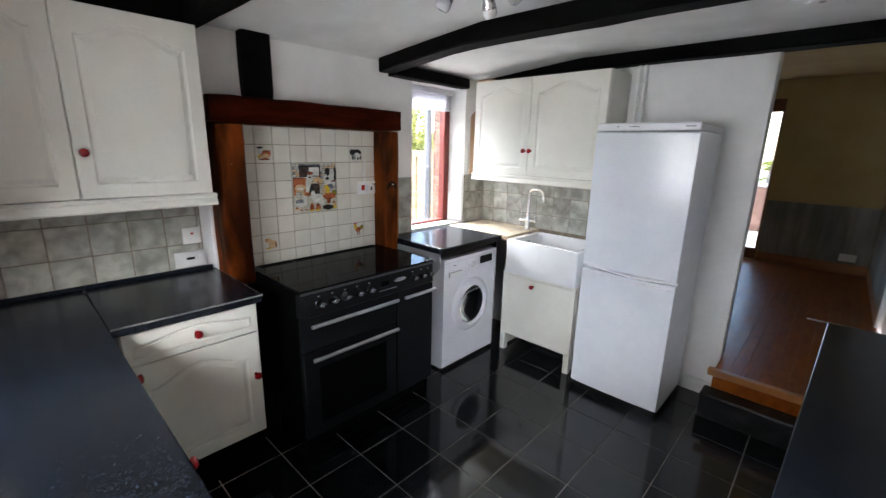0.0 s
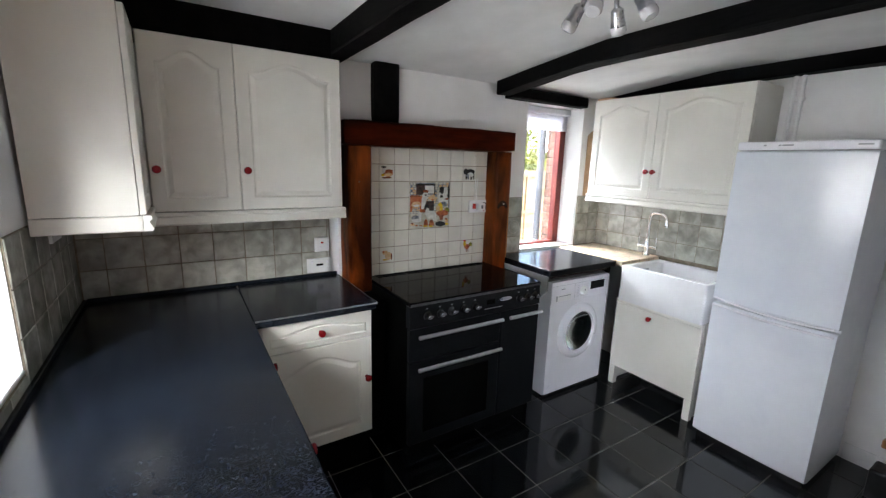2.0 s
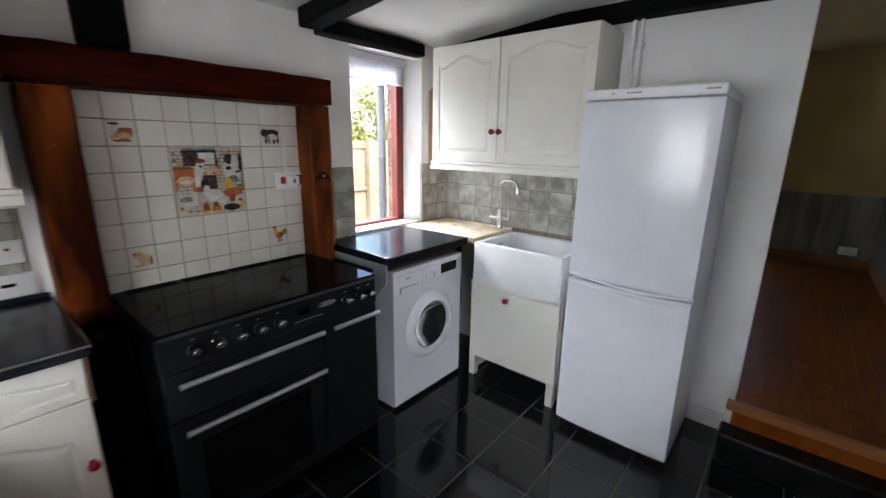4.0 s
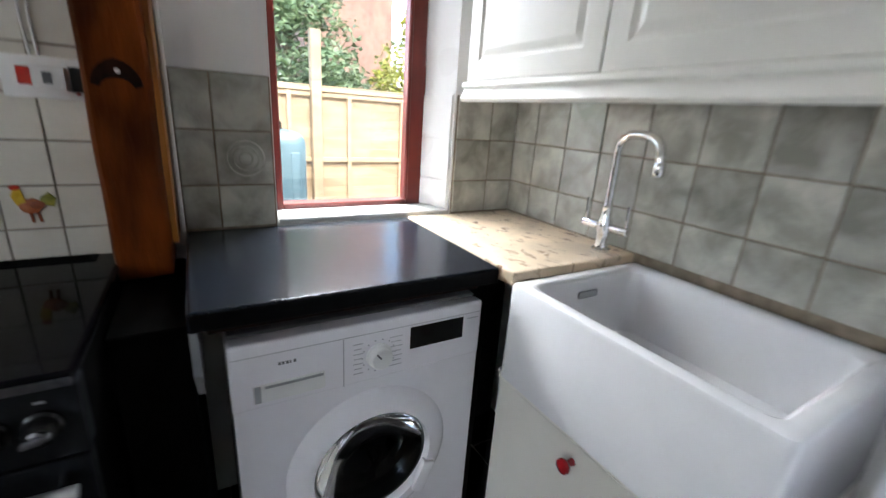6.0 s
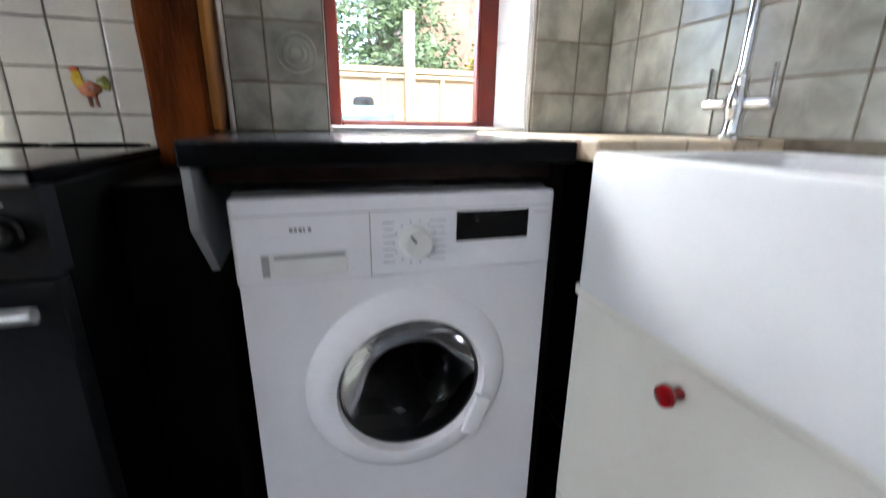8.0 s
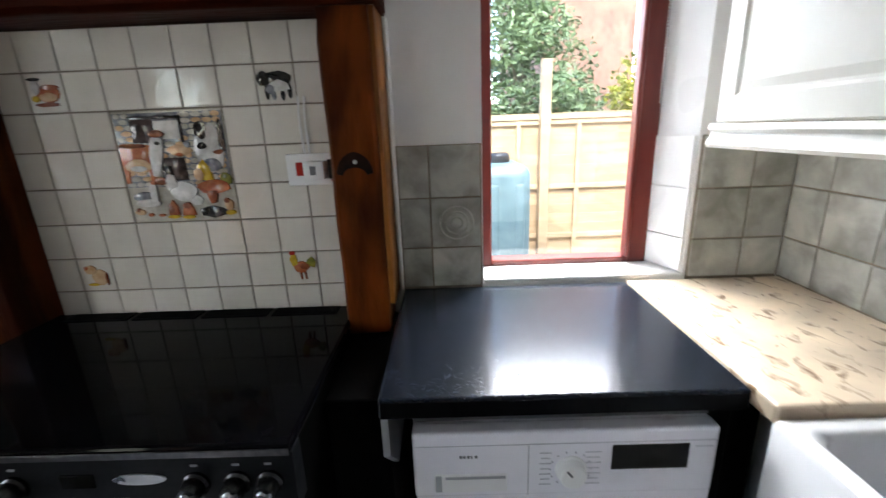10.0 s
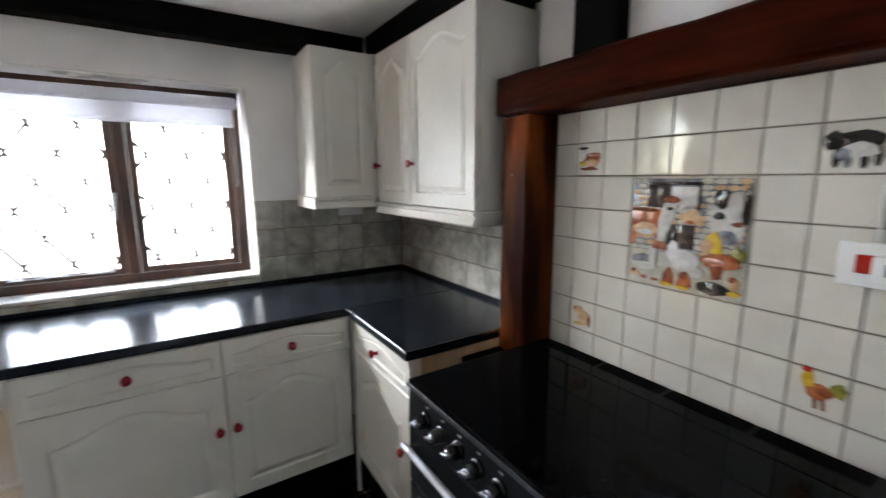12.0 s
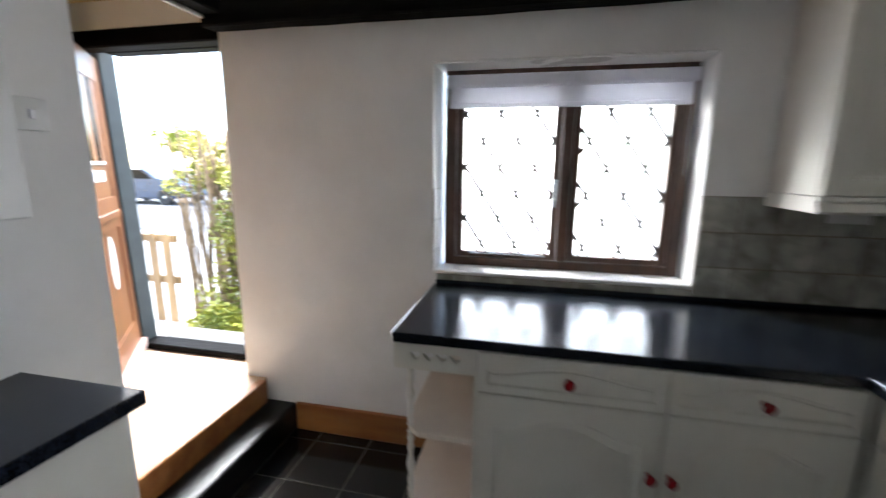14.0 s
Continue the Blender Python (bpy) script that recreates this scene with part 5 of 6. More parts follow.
t = wall_plate(facing(-0.705, 3.278, 1.315, "+x"), 0.146, 0.086, "white cooker switch with red rocker and black plug", [(0.032, 0.002, 0.026, 0.036, P_RED, "rocker"), (-0.020, 0.0, 0.052, 0.046, ENAMEL, "socket_face"), (-0.012, 0.004, 0.016, 0.022, DARKPL, "slot"), (-0.056, 0.0, 0.030, 0.052, DARKPL, "plug"), (-0.052, -0.030, 0.008, 0.005, P_RED, "indicator")])
part("adaptor", box((-0.694, 3.262, 1.290), (-0.655, 3.318, 1.338), 0.004, seg=2), PLASTIC, t, "cream plug-in adaptor", True)
part("adaptor_slot", box((-0.656, 3.281, 1.303), (-0.6535, 3.296, 1.326)), GREYINK, t)
t = thing("cable", -0.70, 3.262, 1.36, "two thin white cables running up the cooker tiles", "cable")
for k, y in enumerate((3.258, 3.272)):
    part("wire", tube([(-0.701, y, 1.358), (-0.701, y - 0.004, 1.44), (-0.701, y + 0.003 * k, 1.505)], 0.0028, None, 6), PLASTIC, t, "", True)
wall_plate(facing(WE, 2.118, 1.600, "-x"), 0.086, 0.086, "white light switch on the wall", [(0.0, 0.0, 0.014, 0.026, ENAMEL, "rocker")], name="light_switch")
solid("wall_board", box((WE - 0.022, 2.160, 1.325), (WE, 2.62, 1.95), 0.005), SILL, "white painted board fixed to the wall", "wall board")
wall_plate(facing(1.86, 8.074, 0.475, "-y"), 0.146, 0.086, "white double socket on the hall dado", [])

# ---- east unit ----
def skewed(x_near, x_far, back, y0, y1, z0, z1, r=0.0):
    """A slab whose front runs from x_near at y0 to x_far at y1."""
    return prism([(x_near, y0), (back, y0), (back, y1), (x_far, y1)], z1 - z0, Matrix.Translation((0, 0, z0)), r)


t = thing("worktop", 1.87, 3.05, 0.88, "black laminate worktop beside the step", "worktop")
part("slab", skewed(1.658, 1.722, 2.062, 2.245, 3.868, 0.880, 0.918, 0.003), WORKTOP, t)
part("edge_strip", skewed(1.6545, 1.7185, 2.062, 3.8685, 3.871, 0.911, 0.9185), EDGE, t, "thin bright metal edge strip")
t = thing("base_unit", 1.89, 3.05, 0, "white side cabinet with plain doors beside the step", "kitchen cabinet", "fitted base units")
part("body", skewed(1.714, 1.774, 2.055, 2.275, 3.84, 0.10, 0.878), CABINET, t)
for k in range(3):
    ya = 2.277 + 0.521 * k
    xa = 1.690 + 0.0385 * (ya - 2.277)
    d = part("door", skewed(xa, xa + 0.02, xa + 0.021, ya, ya + 0.517, 0.105, 0.874, 0.002), CABINET, t)
part("plinth", skewed(1.76, 1.82, 1.84, 2.30, 3.82, 0.0, 0.098), PLINTH_GAP, t)

# ---- ceiling fittings ----
t = thing("spotlight_bar", 0.72, 2.68, CZ, "white ceiling plate with four swivelling spotlights, unlit", "ceiling light")
part("plate", lathe([(0.075, 0), (0.075, -0.012), (0.06, -0.028), (0.02, -0.034), (0, -0.034)], Matrix.Translation((0.72, 2.68, CZ)), 28), PLASTIC, t, "", True)
for k, a in enumerate((20, 110, 200, 290)):
    d = Vector((math.cos(radians(a)), math.sin(radians(a)), 0))
    p = Vector((0.72, 2.68, CZ - 0.02))
    arm = part("arm", tube([p, p + d * 0.06 + Vector((0, 0, -0.05)), p + d * 0.085 + Vector((0, 0, -0.115))], 0.008, None, 10), GREYPL, t, "", True)
    m_scale = 0.82
    aim = (d * 0.6 + Vector((0, 0, -1))).normalized()
    m = Matrix.Translation(p + d * 0.085 + Vector((0, 0, -0.105))) @ aim.to_track_quat("Z", "Y").to_matrix().to_4x4() @ Matrix.Scale(m_scale, 4)
    part("head", lathe([(0.012, 0), (0.024, 0.012), (0.026, 0.05), (0.030, 0.07), (0.028, 0.072), (0.022, 0.05)], m, 20, caps=False), STEEL, t, "brushed metal spotlight head", True)
    part("bulb", lathe([(0.018, 0.045), (0.030, 0.075), (0.031, 0.092), (0.025, 0.104), (0, 0.108)], m, 20), BULB, t, "unlit reflector bulb", True)
t = thing("smoke_alarm", 1.476, 3.87, CZ, "round white smoke alarm on the ceiling", "smoke alarm")
part("body", lathe([(0.072, 0), (0.072, -0.020), (0.060, -0.026), (0.060, -0.038), (0.046, -0.052), (0, -0.054)], Matrix.Translation((1.476, 3.87, CZ)), 32), PLASTIC, t, "", True)
part("button", lathe([(0.012, 0), (0.012, -0.003), (0, -0.004)], Matrix.Translation((1.476, 3.855, CZ - 0.0535)), 14), GREYPL, t, "", True)


# ---- outdoors ----
solid("ground", box((-60, -60, -0.45), (60, 60, -0.12)), PAVE, "pale paved ground around the house", "ground", "structure")
solid("lawn", box((-14, 1.5, -0.12), (-4.05, 16, -0.10)), GRASS, "rough green lawn beyond the fence", "lawn", "structure")
solid("front_step", box((2.2, 0.35, -0.12), (3.4, 0.80, 0.20), 0.01), ASPHALT, "dark stone slab outside the front door", "step", "structure")
solid("road", box((-60, -14, -0.12), (60, -5.5, -0.105)), CONCRETE, "pale concrete road in front of the house", "road", "structure")


def leaf_cloud(name, blobs, count, size, material, parent, seed, label=""):
    """Many small folded leaves scattered in soft blobs (centre, radii)."""
    rnd = random.Random(seed)
    verts, faces = [], []
    for _ in range(count):
        c, r = blobs[rnd.randrange(len(blobs))]
        while True:
            d = Vector((rnd.uniform(-1, 1), rnd.uniform(-1, 1), rnd.uniform(-1, 1)))
            if 0.15 < d.length < 1:
                break
        p = Vector(c) + Vector((d.x * r[0], d.y * r[1], d.z * r[2]))
        q = Euler((rnd.uniform(0, 6.3), rnd.uniform(0, 6.3), rnd.uniform(0, 6.3))).to_matrix()
        s = size * rnd.uniform(0.6, 1.4)
        k = len(verts)
        for o in ((0, -s, 0), (s * 0.45, 0, s * 0.15), (0, s, 0), (-s * 0.45, 0, s * 0.15)):
            verts.append(p + q @ Vector(o))
        faces += [(k, k + 1, k + 2), (k, k + 2, k + 3)]
    me = bpy.data.meshes.new(name)
    me.from_pydata(verts, [], faces)
    me.materials.append(material)
    ob = new(name, me)
    WORLD[ob] = Matrix.Identity(4)
    ob.parent, ob.matrix_parent_inverse = parent, WORLD[parent].inverted()
    return tagged(ob, label)


def tree(x, y, z, height, spread, leaves, label, seed, material=LEAF, leaf=0.06):
    rnd = random.Random(seed)
    t = thing("tree", x, y, z, label, "tree")
    bm = tube([(x, y, z), (x + 0.05, y, z + height * 0.3), (x, y + 0.06, z + height * 0.6), (x + 0.04, y, z + height * 0.85)], 0.06 * height / 3)
    blobs = []
    for k in range(14):
        a, e = rnd.uniform(0, 6.3), rnd.uniform(0.35, 0.95)
        r = spread * (1.15 - e) * rnd.uniform(0.6, 1.3)
        q = (x + r * math.cos(a), y + r * math.sin(a), z + height * e)
        tube([(x, y, z + height * e * 0.75), ((x + q[0]) / 2, (y + q[1]) / 2, z + height * e * 0.92), q], 0.018 * height / 3, bm, 6)
        blobs.append((q, (spread * rnd.uniform(0.25, 0.5), spread * rnd.uniform(0.25, 0.5), height * rnd.uniform(0.08, 0.16))))
    part("trunk", bm, BARK, t, "", True)
    leaf_cloud("crown", blobs, leaves, leaf, material, t, seed)
    return t


tree(-7.4, 5.0, -0.11, 4.0, 1.6, 7500, "leafy green garden tree behind the fence", 4)
tree(-5.4, 6.75, -0.11, 2.9, 1.05, 5200, "small bright green tree behind the fence", 9, LEAFY, 0.045)
tree(-5.5, 8.1, -0.11, 2.9, 1.0, 5200, "bright green bushy tree behind the fence", 15, LEAFY, 0.045)


# larch fence: posts, rails, boards
def fence_run(x, y0, y1, z0, z1, post_ys, label):
    t = thing("garden_fence", x, (y0 + y1) / 2, z0, label, "fence")
    for z in (z0 + 0.35, (z0 + z1) / 2 + 0.1, z1 - 0.03):
        part("rail", box((x + 0.005, y0, z - 0.025), (x + 0.04, y1, z + 0.025), 0.004), FENCE, t)
    n = int((z1 - z0) / 0.105)
    for k in range(n):
        z = z0 + 0.05 + 0.105 * k
        bm = box((-0.010, y0, 0), (0.003, y1, 0.118), 0.001)
        bm.transform(Matrix.Translation((x, 0, z)) @ Matrix.Rotation(radians(4), 4, "Y"))
        part("board", bm, FENCE, t)
    y = y0 + 0.3
    while y < y1:
        part("batten", box((x + 0.012, y, z0 + 0.06), (x + 0.045, y + 0.045, z1 - 0.01), 0.003), FENCE, t)
        y += 0.62
    part("capping", box((x - 0.03, y0, z1 - 0.005), (x + 0.055, y1, z1 + 0.03), 0.005), FENCE, t)
    for y, top in post_ys:
        part("post", box((x + 0.02, y - 0.05, z0 - 0.05), (x + 0.12, y + 0.05, top), 0.006), FENCE, t, "square fence post")
    return t


fence_run(-4.05, 1.6, 9.5, -0.12, 1.46, ((2.7, 1.55), (4.66, 2.02), (6.6, 1.55), (8.5, 1.55)), "new pale larch garden fence with battens")

t = thing("oil_tank", -3.3, 4.05, -0.12, "grey-green plastic oil tank by the fence", "oil tank")
bm = box((-3.80, 3.35, 0.02), (-2.95, 4.34, 1.10), 0.10, seg=4)
part("tank", bm, TANKM, t, "", True)
bm = None
for k in range(5):
    bm = box((-3.81, 3.36 + 0.21 * k, 0.20), (-2.94, 3.44 + 0.21 * k, 0.95), 0.02, bm, 2)
part("rib", bm, TANKM, t, "", True)
part("filler_cap", lathe([(0.09, 0), (0.09, 0.07), (0.07, 0.09), (0, 0.10)], Matrix.Translation((-3.35, 4.12, 1.09)), 20), DARKPL, t, "black filler cap", True)
part("base", box((-3.85, 3.3, -0.12), (-2.85, 4.3, 0.02), 0.01), PAVE, t)

# brick house beyond, and the brick corner beside the small window
h = thing("brick_house", -12.5, 6.6, -0.12, "pale red brick neighbouring house with a tiled roof", "house")
part("wall", box((-16, 5.7, -0.12), (-9.0, 7.6, 5.4)), BRICK, h)
part("roof", prism([(-16.3, 5.4), (-8.7, 5.4), (-12.5, 8.0)], 2.3, Matrix(((1, 0, 0, 0), (0, 0, 1, 5.5), (0, 1, 0, 0), (0, 0, 0, 1)))), BRICK, h, "brown tiled roof")
for x in (-14.5, -12.0):
    for z in (1.0, 3.4):
        wn_ = part("window", box((x, 5.66, z), (x + 1.1, 5.70, z + 1.2), 0.01), SILL, h)
        part("pane", box((x + 0.08, 5.654, z + 0.08), (x + 1.02, 5.658, z + 1.12)), OVENGLASS, wn_)

pier = solid("brick_return", box((-1.345, 4.585, -0.12), (-1.0, 5.3, 3.2)), GROUT_L, "pale red brick return wall beside the small window", "wall", "structure")
for k in range(42):
    z = -0.11 + 0.075 * k
    cuts = (-1.35, -1.13, -1.005) if k % 2 else (-1.35, -1.245, -1.005)
    for xa, xb in zip(cuts, cuts[1:]):
        part("brick", box((xa + 0.005, 4.575, z), (xb - 0.005, 4.66, z + 0.064), 0.003), BRICK, pier)
t = thing("drain_pipe", -1.385, 4.545, -0.12, "grey plastic drain pipe on the brick corner", "drain pipe")
part("pipe", tube([(-1.385, 4.545, -0.12), (-1.385, 4.545, 3.2)], 0.034, None, 16, 0), PIPE, t, "", True)
for z in (0.6, 1.95):
    part("clip", box((-1.43, 4.505, z), (-1.34, 4.586, z + 0.03), 0.004), GREYPL, t)

# garden behind the hall window
solid("patio", box((-2.0, 8.26, -0.12), (3.0, 11.0, 0.22), 0.01), PAVE, "pale stone patio behind the house", "patio", "structure")
gw = solid("garden_wall", box((-2.0, 11.01, -0.12), (3.0, 11.22, 1.02)), BRICK, "low red brick garden wall behind the house", "wall", "structure")
part("coping", box((-2.0, 10.98, 1.02), (3.0, 11.25, 1.07), 0.01), PAVE, gw, "pale stone coping")
sh = thing("garden_hedge", 0.5, 12.3, -0.12, "green garden hedge above the low brick wall", "hedge")
rnd = random.Random(31)
blobs = [((rnd.uniform(-1.8, 2.8), rnd.uniform(11.8, 12.7), rnd.uniform(0.0, 1.5)), (0.35, 0.3, 0.3)) for _ in range(40)]
leaf_cloud("foliage", blobs, 6000, 0.06, LEAFY, sh, 12)
bm = None
for k in range(14):
    x = -1.7 + 0.33 * k
    bm = tube([(x, 12.2, -0.12), (x + rnd.uniform(-0.1, 0.1), 12.25, 0.7), (x + rnd.uniform(-0.2, 0.2), 12.2, 1.4)], 0.015, bm, 6)
part("stems", bm, BARK, sh, "", True)

# hedge, picket fence and gate post outside the front door
sh = thing("hedge_shrub", 3.75, -0.6, -0.12, "twiggy shrub of pale bare stems and yellow-green leaves", "shrub")
rnd = random.Random(21)
for k in range(90):
    x, y = rnd.uniform(3.0, 4.25), rnd.uniform(-1.2, -0.55)
    h_ = rnd.uniform(1.0, 1.95)
    lean, side = rnd.uniform(-0.22, 0.22), rnd.uniform(-0.15, 0.15)
    bm = tube([(x, y, -0.12), (x + lean * 0.3, y + side * 0.4, h_ * 0.45), (x + lean, y + side, h_)], rnd.uniform(0.007, 0.017), None, 5)
    for f in (0.55, 0.7, 0.85):
        p = Vector((x + lean * f, y + side * f, h_ * f - 0.04))
        tube([p, p + Vector((rnd.uniform(-0.08, 0.08), rnd.uniform(-0.08, 0.08), 0.08)), p + Vector((rnd.uniform(-0.2, 0.2), rnd.uniform(-0.15, 0.15), rnd.uniform(0.12, 0.3)))], 0.004, bm, 4)
    part("stem", bm, PALESTEM, sh, "", True)
blobs = [((rnd.uniform(2.7, 3.95), rnd.uniform(-1.3, -0.5), rnd.uniform(0.0, 1.1)), (0.24, 0.2, 0.22)) for _ in range(40)]
blobs += [((rnd.uniform(3.2, 4.5), rnd.uniform(-1.3, -0.6), rnd.uniform(1.1, 1.75)), (0.20, 0.2, 0.14)) for _ in range(18)]
leaf_cloud("foliage", blobs, 13000, 0.030, LEAFY, sh, 5)
blobs = [((rnd.uniform(2.9, 3.75), rnd.uniform(-0.5, 0.0), rnd.uniform(-0.08, 0.10)), (0.18, 0.16, 0.12)) for _ in range(14)]
leaf_cloud("low_foliage", blobs, 2600, 0.032, LEAFY, sh, 6)

t = thing("picket_fence", 5.2, -0.38, -0.12, "low wooden picket fence by the door", "fence")
for z in (0.30, 0.72):
    part("rail", box((4.15, -0.40, z), (6.2, -0.36, z + 0.07), 0.004), PICKET, t)
for k in range(12):
    x = 4.20 + 0.16 * k
    part("picket", prism([(0, 0), (0.085, 0), (0.085, 0.86), (0.0425, 0.92), (0, 0.86)], 0.018, Matrix(((1, 0, 0, x), (0, 0, 1, -0.358), (0, 1, 0, -0.10), (0, 0, 0, 1)))), PICKET, t)


def car(x, y, flip, material, label):
    """A parked hatchback seen from the side, its length along x."""
    t = thing("parked_car", x, y, -0.105, label, "car")
    m = Matrix.Translation((x, y, -0.105)) @ (Matrix.Rotation(math.pi, 4, "Z") if flip else Matrix.Identity(4))
    side = [(-2.05, 0.35), (-2.0, 0.75), (-1.75, 0.92), (-0.95, 1.0), (-0.35, 1.42), (0.9, 1.46), (1.65, 1.05), (2.0, 0.95), (2.08, 0.4), (1.7, 0.24), (-1.7, 0.24)]
    Q = m @ Matrix(((1, 0, 0, 0), (0, 0, 1, -0.85), (0, 1, 0, 0), (0, 0, 0, 1)))
    bm = prism(side, 1.7, Q)
    bmesh.ops.bevel(bm, geom=bm.edges[:], offset=0.05, segments=3, affect="EDGES")
    body = part("body", bm, material, t, "", True)
    for s in (-1, 1):
        for pts in ([(-0.80, 1.02), (-0.32, 1.36), (0.22, 1.39), (0.22, 1.02)], [(0.28, 1.02), (0.28, 1.39), (0.86, 1.40), (1.38, 1.05)]):
            Qs = m @ Matrix(((1, 0, 0, 0), (0, 0, s, s * 0.848), (0, 1, 0, 0), (0, 0, 0, 1)))
            part("side_window", prism(pts, 0.012, Qs, 0.003), OVENGLASS, body, "dark glass side window")
        for wx in (-1.3, 1.3):
            W = m @ Matrix.Translation((wx, s * 0.78, 0.31)) @ Matrix.Rotation(radians(-90 * s), 4, "X")
            wh = part("wheel", lathe([(0.20, 0.08), (0.29, 0.09), (0.31, 0.06), (0.31, -0.08), (0.20, -0.09)], W, 24), RUBBER, t, "", True)
            part("rim", lathe([(0.205, -0.05), (0.205, 0.07), (0.15, 0.06), (0.05, 0.085), (0, 0.085)], W, 24), STEEL, wh, "", True)
    for s in (-0.6, 0.6):
        part("headlight", (lambda b: (b.transform(m), b)[1])(box((-2.06, s - 0.15, 0.66), (-1.93, s + 0.15, 0.80), 0.02)), CHROME, t)
        part("tail_light", (lambda b: (b.transform(m), b)[1])(box((1.96, s - 0.13, 0.70), (2.09, s + 0.13, 0.90), 0.02)), P_RED, t)
    return t


car(16.2, -11.6, False, CARBLUE, "dark blue hatchback parked in the road")
car(3.4, -12.2, True, CARPALE, "silver blue hatchback parked in the road")


# ---- cooker wall tiles: grout bed, glazed tiles, painted tiles ----
tiled = solid("cooker_splashback", box((WX, 2.452, 0.86), (-0.712, 3.356, 1.689)), GROUT_C, "cream glazed tile splashback with farm pictures", "splashback")
TP, ty0, tz0 = 0.1017, 2.542 - 0.1017, 1.588 - 7 * 0.1017
tile_cache = {}


def tile_piece(name, a, b, material, parent, r=0.003):
    """A tile as an object of its own; alike tiles share their mesh."""
    size = tuple(round(abs(q - p), 4) for p, q in zip(a, b))
    key = (size, material.name, r)
    if key not in tile_cache:
        tile_cache[key] = mesh_of(box([-s / 2 for s in size], [s / 2 for s in size], r, seg=2 if r > 0.002 else 1), material, name)
    ob = new(name, tile_cache[key])
    ob.parent, ob.matrix_parent_inverse = parent, WORLD[parent].inverted()
    ob.location = [(p + q) / 2 for p, q in zip(a, b)]
    WORLD[ob] = Matrix.Translation(ob.location)
    return ob


PX = -0.705
for i in range(10):
    for j in range(9):
        ya, za = ty0 - TP + TP * i + TP, tz0 + TP * j
        yb, zb = min(ya + TP, 3.354), min(za + TP, 1.688)
        ya = max(ya, 2.456)
        if yb - ya < 0.02 or zb - za < 0.02:
            continue
        if 2.74 < ya < 3.04 and 1.17 < za < 1.47:
            continue
        tile_piece("tile", (PX - 0.007, ya + 0.0017, za + 0.0017), (PX, yb - 0.0017, zb - 0.0017), WHITETILE, tiled, 0.0022)


def painted(outlines, y, z, parent, scale=1.0, name="painted_shape"):
    """Glazed low-relief shapes on a tile, in order of height: (material, relief in mm, [(u, v)...])."""
    Q = Matrix(((0, 0, 1, PX - 0.0004), (1, 0, 0, y), (0, 1, 0, z), (0, 0, 0, 1)))
    for k, (m, rise, pts) in enumerate(outlines):
        depth = 0.0008 + rise * 0.001 + (0.00003 * k if name == "painted_shape" else 0.0)
        part(name, prism([(u * scale, v * scale) for u, v in pts], depth, Q, min(0.0006, depth * 0.4)), m, parent, "", True)


def blob(cu, cv, ru, rv, n=12, jag=0.0, seed=1):
    r = random.Random(seed)
    return [(cu + ru * math.cos(2 * math.pi * k / n) * (1 + r.uniform(-jag, jag)), cv + rv * math.sin(2 * math.pi * k / n) * (1 + r.uniform(-jag, jag))) for k in range(n)]


# small farm animals on single tiles
painted([(P_RUST, 2, blob(0.006, -0.002, 0.028, 0.019, 14, 0.06)), (P_TAN, 3, blob(0.006, -0.009, 0.021, 0.010, 12, 0.1)), (P_BROWN, 2, blob(0.012, 0.012, 0.022, 0.006)), (P_WHITE, 3, blob(-0.020, 0.012, 0.010, 0.015)),
         (P_BLACK, 3, blob(-0.020, 0.030, 0.015, 0.004)), (P_YELLOW, 3, blob(-0.025, -0.012, 0.009, 0.007)), (P_BROWN, 2, blob(0.0, -0.025, 0.028, 0.005, 12, 0.2))], 2.593, 1.537, tiled, 1.15)
painted([(P_BLACK, 2, blob(0.002, 0.010, 0.034, 0.017, 14, 0.08)), (P_BLACK, 3, blob(-0.028, 0.012, 0.013, 0.016, 12, 0.1)), (P_WHITE, 3, blob(0.006, -0.004, 0.024, 0.012, 12, 0.25, 4)), (P_GREY, 3, blob(-0.014, -0.010, 0.010, 0.010, 10, 0.2)),
         (P_BLACK, 2, blob(-0.022, -0.016, 0.005, 0.016)), (P_GREY, 2, blob(-0.008, -0.022, 0.005, 0.011)), (P_BLACK, 2, blob(0.012, -0.022, 0.005, 0.012)), (P_BLACK, 2, blob(0.028, -0.014, 0.005, 0.017))], 3.205, 1.537, tiled, 1.2)
painted([(P_TAN, 2, blob(0.008, -0.008, 0.021, 0.022, 14, 0.06)), (P_TAN, 3, blob(-0.012, 0.013, 0.016, 0.012, 12, 0.1)), (P_RUST, 3, blob(-0.022, 0.018, 0.006, 0.005)), (P_BROWN, 2, blob(0.026, -0.012, 0.004, 0.018)), (P_YELLOW, 2, blob(-0.012, -0.027, 0.016, 0.004))], 2.593, 1.030, tiled, 1.15)
painted([(P_RUST, 3, blob(0.0, -0.002, 0.018, 0.015, 14, 0.06)), (P_YELLOW, 3, [(-0.020, 0.0), (-0.006, 0.006), (-0.010, 0.030), (-0.022, 0.030), (-0.026, 0.018)]), (P_RED, 3, blob(-0.018, 0.034, 0.008, 0.005)), (P_OLIVE, 3, [(0.010, 0.002), (0.034, -0.004), (0.038, 0.012), (0.028, 0.024), (0.016, 0.016)]),
         (P_BROWN, 3, blob(0.010, 0.0, 0.012, 0.009)), (P_BROWN, 2, [(-0.006, -0.012), (0.0, -0.012), (0.001, -0.034), (-0.004, -0.034)]), (P_BROWN, 2, [(0.005, -0.012), (0.010, -0.012), (0.013, -0.034), (0.008, -0.034)])], 3.205, 1.035, tiled, 1.2)

